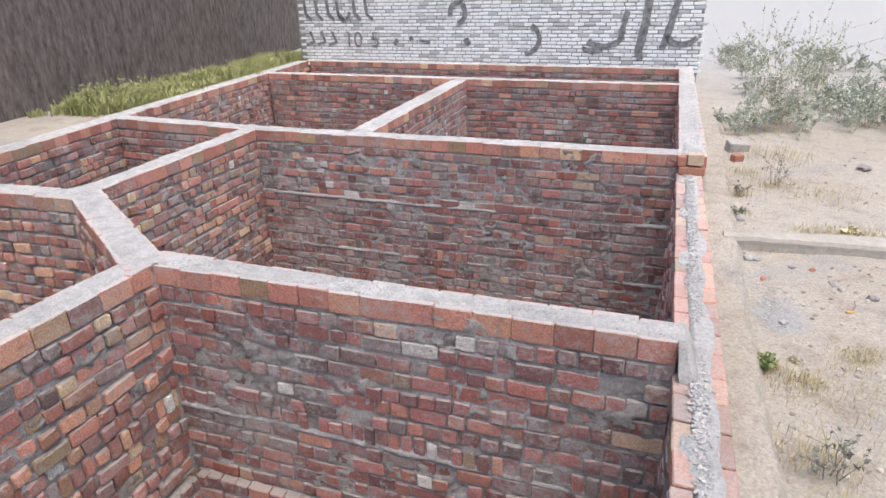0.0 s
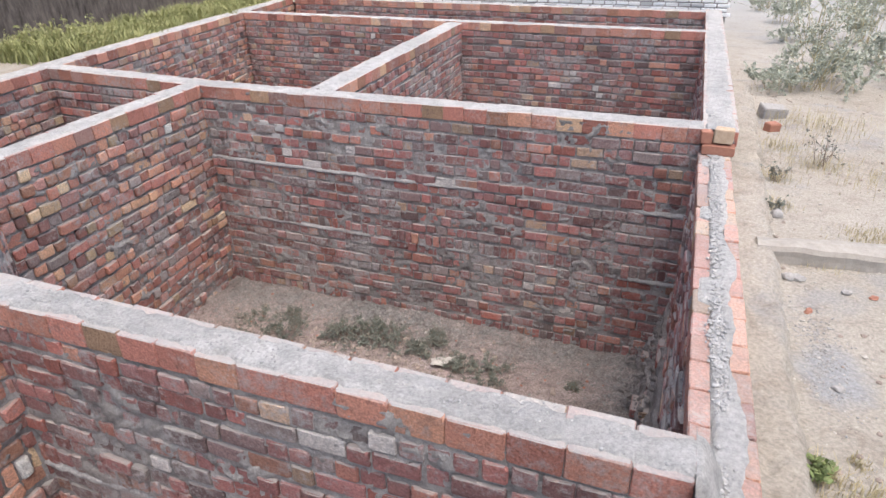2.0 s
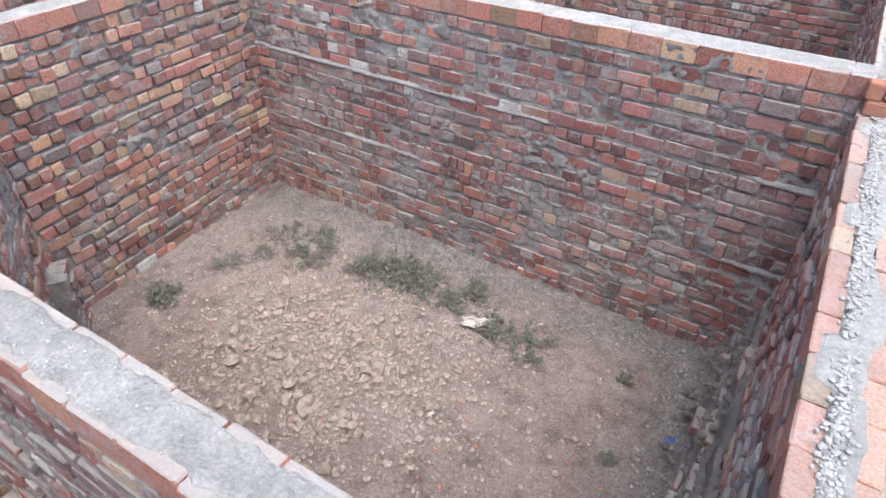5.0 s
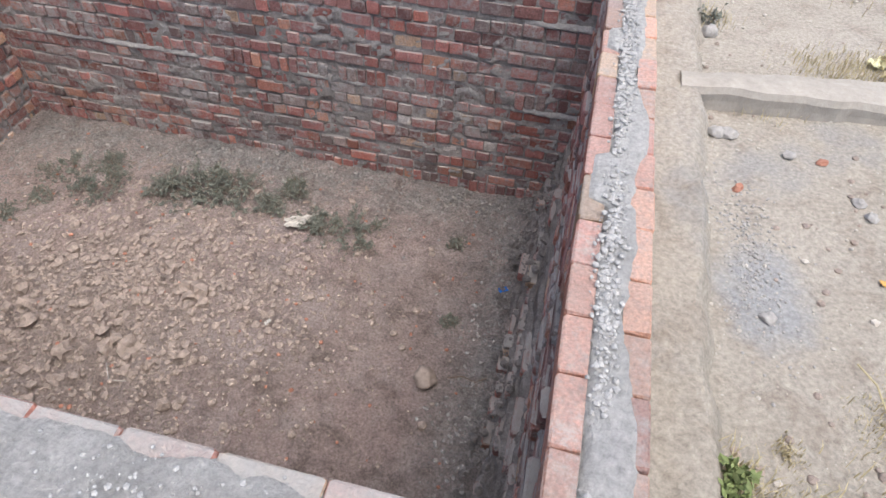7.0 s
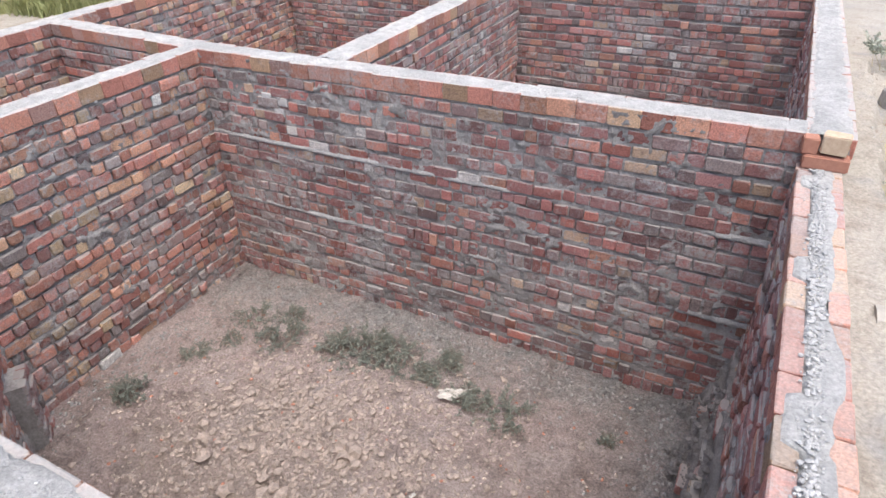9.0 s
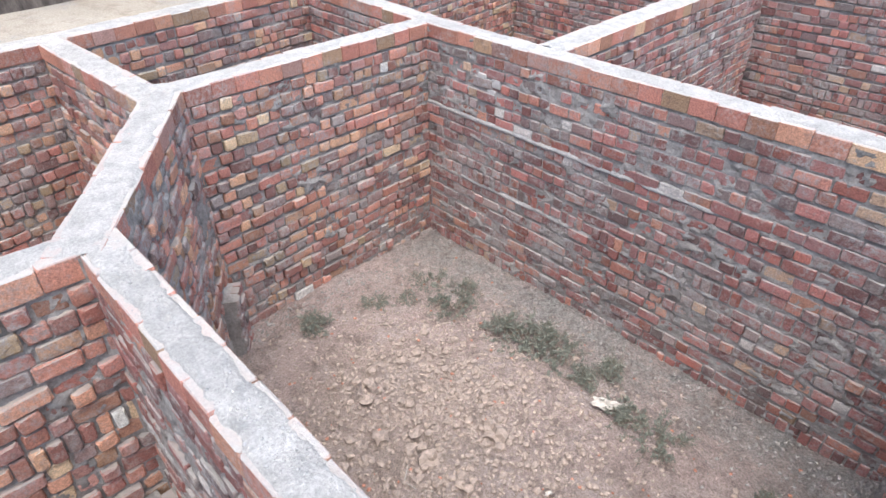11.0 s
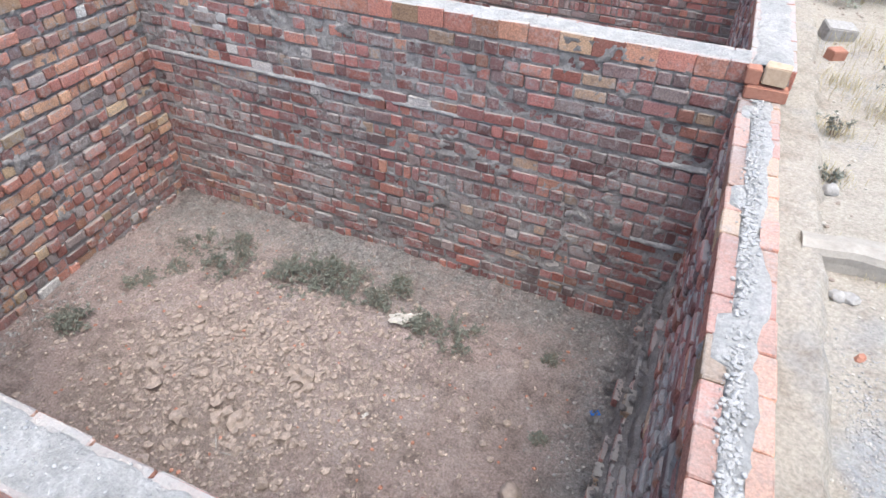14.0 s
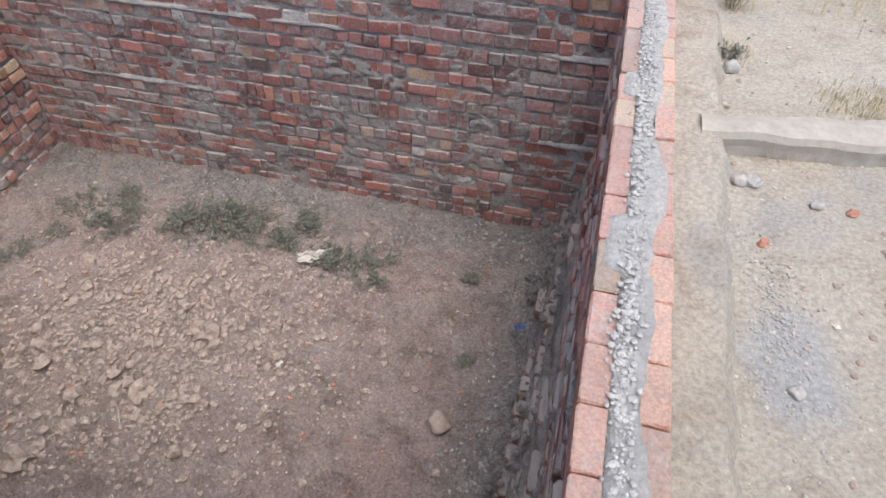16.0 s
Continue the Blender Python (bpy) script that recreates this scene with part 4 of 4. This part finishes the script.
# ---- loose bricks on the wall end ----
def loose_brick(name, size, m, material, label, group=""):
    g = np.random.default_rng(int(size[0] * 1000))
    bm = bmesh.new()
    bmesh.ops.create_cube(bm, size=1.0)
    bmesh.ops.scale(bm, vec=size, verts=bm.verts)
    bmesh.ops.bevel(bm, geom=bm.edges[:], offset=0.008, segments=2, affect="EDGES")
    for v in bm.verts:
        v.co += Vector(g.normal(0, 0.0018, 3))
    me = bpy.data.meshes.new(name)
    bm.to_mesh(me)
    bm.free()
    me.materials.append(material)
    ob = new(name, me)
    ob.matrix_basis = m
    return tagged(ob, label, "brick", group)


loose_brick("loose_brick", (0.255, 0.115, 0.085), pose(0.135, -0.045, -0.145, 0, 0, 2), RED, "red brick laid across the end of the wall", "bricks on the wall end")
loose_brick("loose_brick", (0.15, 0.11, 0.115), pose(0.165, -0.035, -0.03, 0, 0, -6), TAN, "tan brick standing on the wall end", "bricks on the wall end")
loose_brick("loose_brick", (0.09, 0.1, 0.10), pose(0.03, -0.04, -0.05, 0, 0, 4), RED, "red half brick beside the tan brick on the wall end", "bricks on the wall end")

# ---- on the open ground ----
def on_ground(x, y):
    return (x, y, ground_height(x, y))


loose_brick("concrete_block", (0.26, 0.2, 0.14), pose(0.78, 2.3, -0.40, 6, 4, 15), ROCK, "weathered grey concrete block on the sandy ground")
loose_brick("brick_fragment", (0.13, 0.11, 0.10), pose(0.74, 1.75, -0.42, 4, 0, 30), RED, "broken red brick beside the footing ledge")
for i, (x, y, r, mat, lab) in enumerate([(0.652, -1.935, 0.022, RED, "small orange brick fragment on sandy ground"), (1.027, -1.657, 0.024, RED, "small red brick fragment on sandy ground"), (0.886, -1.651, 0.026, ROCK, "small grey stone on sandy ground"),
                                         (1.128, -1.914, 0.026, ROCK, "small grey stone on sandy ground"), (1.16, -1.99, 0.025, ROCK, "small grey stone on sandy ground"), (0.58, -1.55, 0.035, ROCK, "pale stone below the concrete strip"), (0.70, -2.62, 0.025, ROCK, "small grey stone on sandy ground"),
                                         (0.60, -0.55, 0.05, ROCK, "flat pale stone beside the footing ledge"), (0.47, -1.42, 0.03, RED, "small red brick fragment below the concrete strip"), (1.7, -2.4, 0.03, ROCK, "small grey stone on sandy ground")]):
    lump("stone" if mat is not RED else "brick_fragment", on_ground(x, y), r, mat, lab, "stone" if mat is not RED else "brick", "stones on the ground", 0.7, 90 + i, 50 * i)
lump("dark_clod", on_ground(2.1, 1.63), 0.075, RUBBLE, "dark weathered clod on the sandy ground", "clod", "", 0.6, 17)
rng = np.random.default_rng(77)
grit = []
for _ in range(2600):
    x, y = 0.5 + abs(rng.normal(0, 1.3)), rng.uniform(-6, 5)
    r = rng.choice((0.003, 0.005, 0.009, 0.016), p=(0.5, 0.32, 0.15, 0.03))
    grit.append((x, y, max(ground_height(x, y), ledge_height(x, y) if x < 0.6 else -9) + r * 0.2, r))
dark = []
for _ in range(900):
    x, y = 0.5 + abs(rng.normal(0, 1.2)), rng.uniform(-5, 5)
    if noise.noise((x * 1.4, y * 1.4, 3)) > 0.0:
        dark.append((x, y, ground_height(x, y) + 0.002, rng.choice((0.005, 0.009, 0.016))))
scatter("earth_specks", CLOD, dark, "dark earth crumbs on the sandy ground", "soil crumbs")
scatter("ground_pebbles", plain("pale_pebble", (0.36, 0.32, 0.27), (0.55, 0.51, 0.46), 30, 0.4), grit, "small pebbles and grit on the sandy ground", "pebbles")
patch = []
for _ in range(420):
    x, y = rng.normal(0.66, 0.07), rng.normal(-2.3, 0.25)
    if x > 0.5:
        patch.append((x, y, ground_height(x, y) + 0.002, rng.uniform(0.003, 0.008)))
scatter("spilled_gravel", ROCK, patch, "spill of grey gravel on the sandy ground", "gravel")


crumple("plastic_scrap", on_ground(1.47, -0.69), 0.13, 0.10, plain("yellowed_plastic", (0.50, 0.46, 0.26), (0.66, 0.62, 0.42), 20, 0.2, 0.6), "crumpled yellowish plastic scrap behind the concrete strip", "litter", 12, 0.07, 35)
crumple("dry_leaf", on_ground(1.14, -2.35), 0.055, 0.028, plain("orange_leaf", (0.42, 0.24, 0.07), (0.55, 0.34, 0.12), 30, 0.2), "curled orange dry leaf on sandy ground", "leaf", 14, 0.016, 10)
bent_stick("twig", [(x, y, ground_height(x, y) + h) for x, y, h in ((1.16, -2.32, 0.006), (1.185, -2.27, 0.012), (1.19, -2.22, 0.03), (1.2, -2.19, 0.02))], 0.003, TWIG, "thin dark twig beside the orange leaf")
bent_stick("twig", [(x, y, ground_height(x, y) + h) for x, y, h in ((1.0, -3.05, 0.03), (0.99, -2.95, 0.045), (0.975, -2.85, 0.05), (0.95, -2.76, 0.02))], 0.003, STRAW, "long pale dry stalk lying in flattened straw")
lump("stone", on_ground(1.33, -2.09), 0.035, RUBBLE, "dark grey stone on sandy ground", "stone", "stones on the ground", 0.6, 117, 20)
lump("stone", on_ground(0.64, -1.54), 0.04, ROCK, "flat pale stone below the concrete strip", "stone", "stones on the ground", 0.5, 118, 80)
lump("stone", on_ground(1.95, -0.25), 0.06, GRAVEL, "pale rough stone on sandy ground", "stone", "stones on the ground", 0.6, 119, 10)


def tufts(name, spots, material, label, category, width=0.006, seed=3):
    """Blades of grass as one mesh: spots of x, y, z, height, spread, blades."""
    g = np.random.default_rng(seed)
    verts, faces = [], []
    for x, y, z, h, spread, blades in spots:
        for _ in range(blades):
            t, lean = g.uniform(0, 6.28), g.uniform(0.2, 1.5)
            px, py = x + g.normal(0, spread), y + g.normal(0, spread)
            hh = h * g.uniform(0.5, 1.15)
            w = width * g.uniform(0.7, 1.4)
            sx, sy = -math.sin(t) * w, math.cos(t) * w
            ex, ey = math.cos(t) * hh * lean * 0.7, math.sin(t) * hh * lean * 0.7
            k = len(verts)
            verts += [(px - sx, py - sy, z - 0.03), (px + sx, py + sy, z - 0.03), (px + ex * 0.4 + sx * 0.8, py + ey * 0.4 + sy * 0.8, z + hh * 0.6), (px + ex * 0.4 - sx * 0.8, py + ey * 0.4 - sy * 0.8, z + hh * 0.6), (px + ex, py + ey, z + hh)]
            faces += [(k, k + 1, k + 2, k + 3), (k + 3, k + 2, k + 4)]
    return tagged(new(name, mesh_of(name, verts, faces, material)), label, category, kind="stuff")


rng = np.random.default_rng(55)
green, dry = [], []
for _ in range(150):
    y = rng.uniform(0.7, 10.5)
    lo, hi = west_line(y) - 0.45, -9.6 - 0.2 * (y - 0.6)
    x = hi + (lo - hi) * rng.beta(1.4, 1.6)
    big = 1.3 if y < 2.2 and x < -8.4 else 0.8
    size = rng.uniform(0.1, 0.32) * big
    for _ in range(5):
        green.append((x + rng.normal(0, 0.16), y + rng.normal(0, 0.16), ground_height(x, y), size * rng.uniform(0.6, 1.2), 0.06, 46))
tufts("tall_grass", green, GRASS, "yellow-green wild grass along the dark wall", "grass", 0.006)
for x, y, h, s, k in [(0.64, -4.04, 0.16, 0.09, 90), (0.62, -3.42, 0.07, 0.10, 120), (0.5, -3.25, 0.08, 0.05, 60), (0.9, -3.55, 0.05, 0.14, 90), (0.78, -1.28, 0.06, 0.09, 60), (1.35, -0.85, 0.07, 0.14, 130), (1.62, -0.7, 0.08, 0.12, 100), (0.62, -0.35, 0.09, 0.06, 60), (0.66, 0.3, 0.12, 0.08, 80),
                      (1.05, 0.75, 0.13, 0.14, 120), (1.5, 0.4, 0.16, 0.2, 90), (0.8, 1.2, 0.14, 0.12, 90), (1.2, 2.0, 0.2, 0.25, 140), (1.05, -3.2, 0.06, 0.12, 60), (0.72, -4.4, 0.14, 0.1, 70),
                      (1.05, -2.98, 0.035, 0.07, 260), (1.15, -2.85, 0.03, 0.06, 160), (0.72, -3.34, 0.035, 0.06, 220), (0.69, -3.13, 0.03, 0.025, 70), (0.55, -3.26, 0.05, 0.03, 110), (1.2, -0.8, 0.045, 0.12, 200), (1.4, -0.78, 0.04, 0.1, 160)]:
    dry.append((x, y, ground_height(x, y), h * 0.75, s, int(k * 1.9)))
BUSHES = [sprig("bush", (0, 0, 0), 0.4, 0.4, 900, 0.022, GRASS, STRAW, "yellow-green leafy bush along the dark wall", "bush", 700 + i, 14, "bushes along the dark wall", 0.3) for i in range(4)]
for i in range(22):
    y = 0.9 + 9.5 * i / 22 + rng.uniform(-0.2, 0.2)
    x = -9.3 - 0.2 * (y - 0.6) + rng.uniform(0.0, 0.7)
    m = pose(x, y, ground_height(x, y), 0, 0, rng.uniform(0, 360))
    size = rng.uniform(0.6, 1.0) * (1.25 if y < 2.4 else 0.75)
    bush = BUSHES[i] if i < 4 else copy_thing(BUSHES[i % 4], m)
    bush.matrix_basis = m @ Matrix.Diagonal((size, size, size * 0.9, 1))
tufts("dry_grass", dry, STRAW, "dry straw-coloured grass tufts on sandy ground", "grass", 0.0019, 9)
for i, (x, y, r, h, k) in enumerate([(1.08, 0.8, 0.16, 0.34, 90), (0.66, 0.2, 0.1, 0.14, 110), (0.49, -3.27, 0.07, 0.09, 420), (0.68, -4.1, 0.16, 0.2, 130), (0.60, -0.42, 0.08, 0.1, 120), (1.5, -0.72, 0.12, 0.08, 90)]):
    sprig("weed", on_ground(x, y), r, h, k, 0.016, (LEAF, LEAF, FRESH, LEAF, LEAF, STRAW)[i], TWIG, "sparse dry weed on the sandy ground", "weed", 300 + i, 8, "weeds on the ground", 0.3)
rng = np.random.default_rng(91)
SHRUBS = [sprig("shrub", (0, 0, 0), 0.6, h, 1500, 0.026, SHRUB, STRAW, "green wild shrub on open ground, coloured pale for haze", "shrub", 500 + i, 14, "shrubs on the open ground", 0.15) for i, h in enumerate((0.38, 0.42, 0.34, 0.48, 1.0, 1.15))]
for i in range(62):
    y = 3.6 + 12.4 * rng.random() ** 1.3
    x = 0.75 + rng.uniform(0.0, 1.0) * (1.2 + 0.62 * (y + 2))
    m = pose(x, y, ground_height(x, y), 0, 0, rng.uniform(0, 360))
    k = i if i < 6 else (int(rng.integers(4)) if rng.random() < 0.8 else int(rng.integers(4, 6)))
    shrub = SHRUBS[i] if i < 6 else copy_thing(SHRUBS[k], m)
    size = rng.uniform(0.7, 1.15)
    shrub.matrix_basis = m @ Matrix.Diagonal((size, size, size, 1))
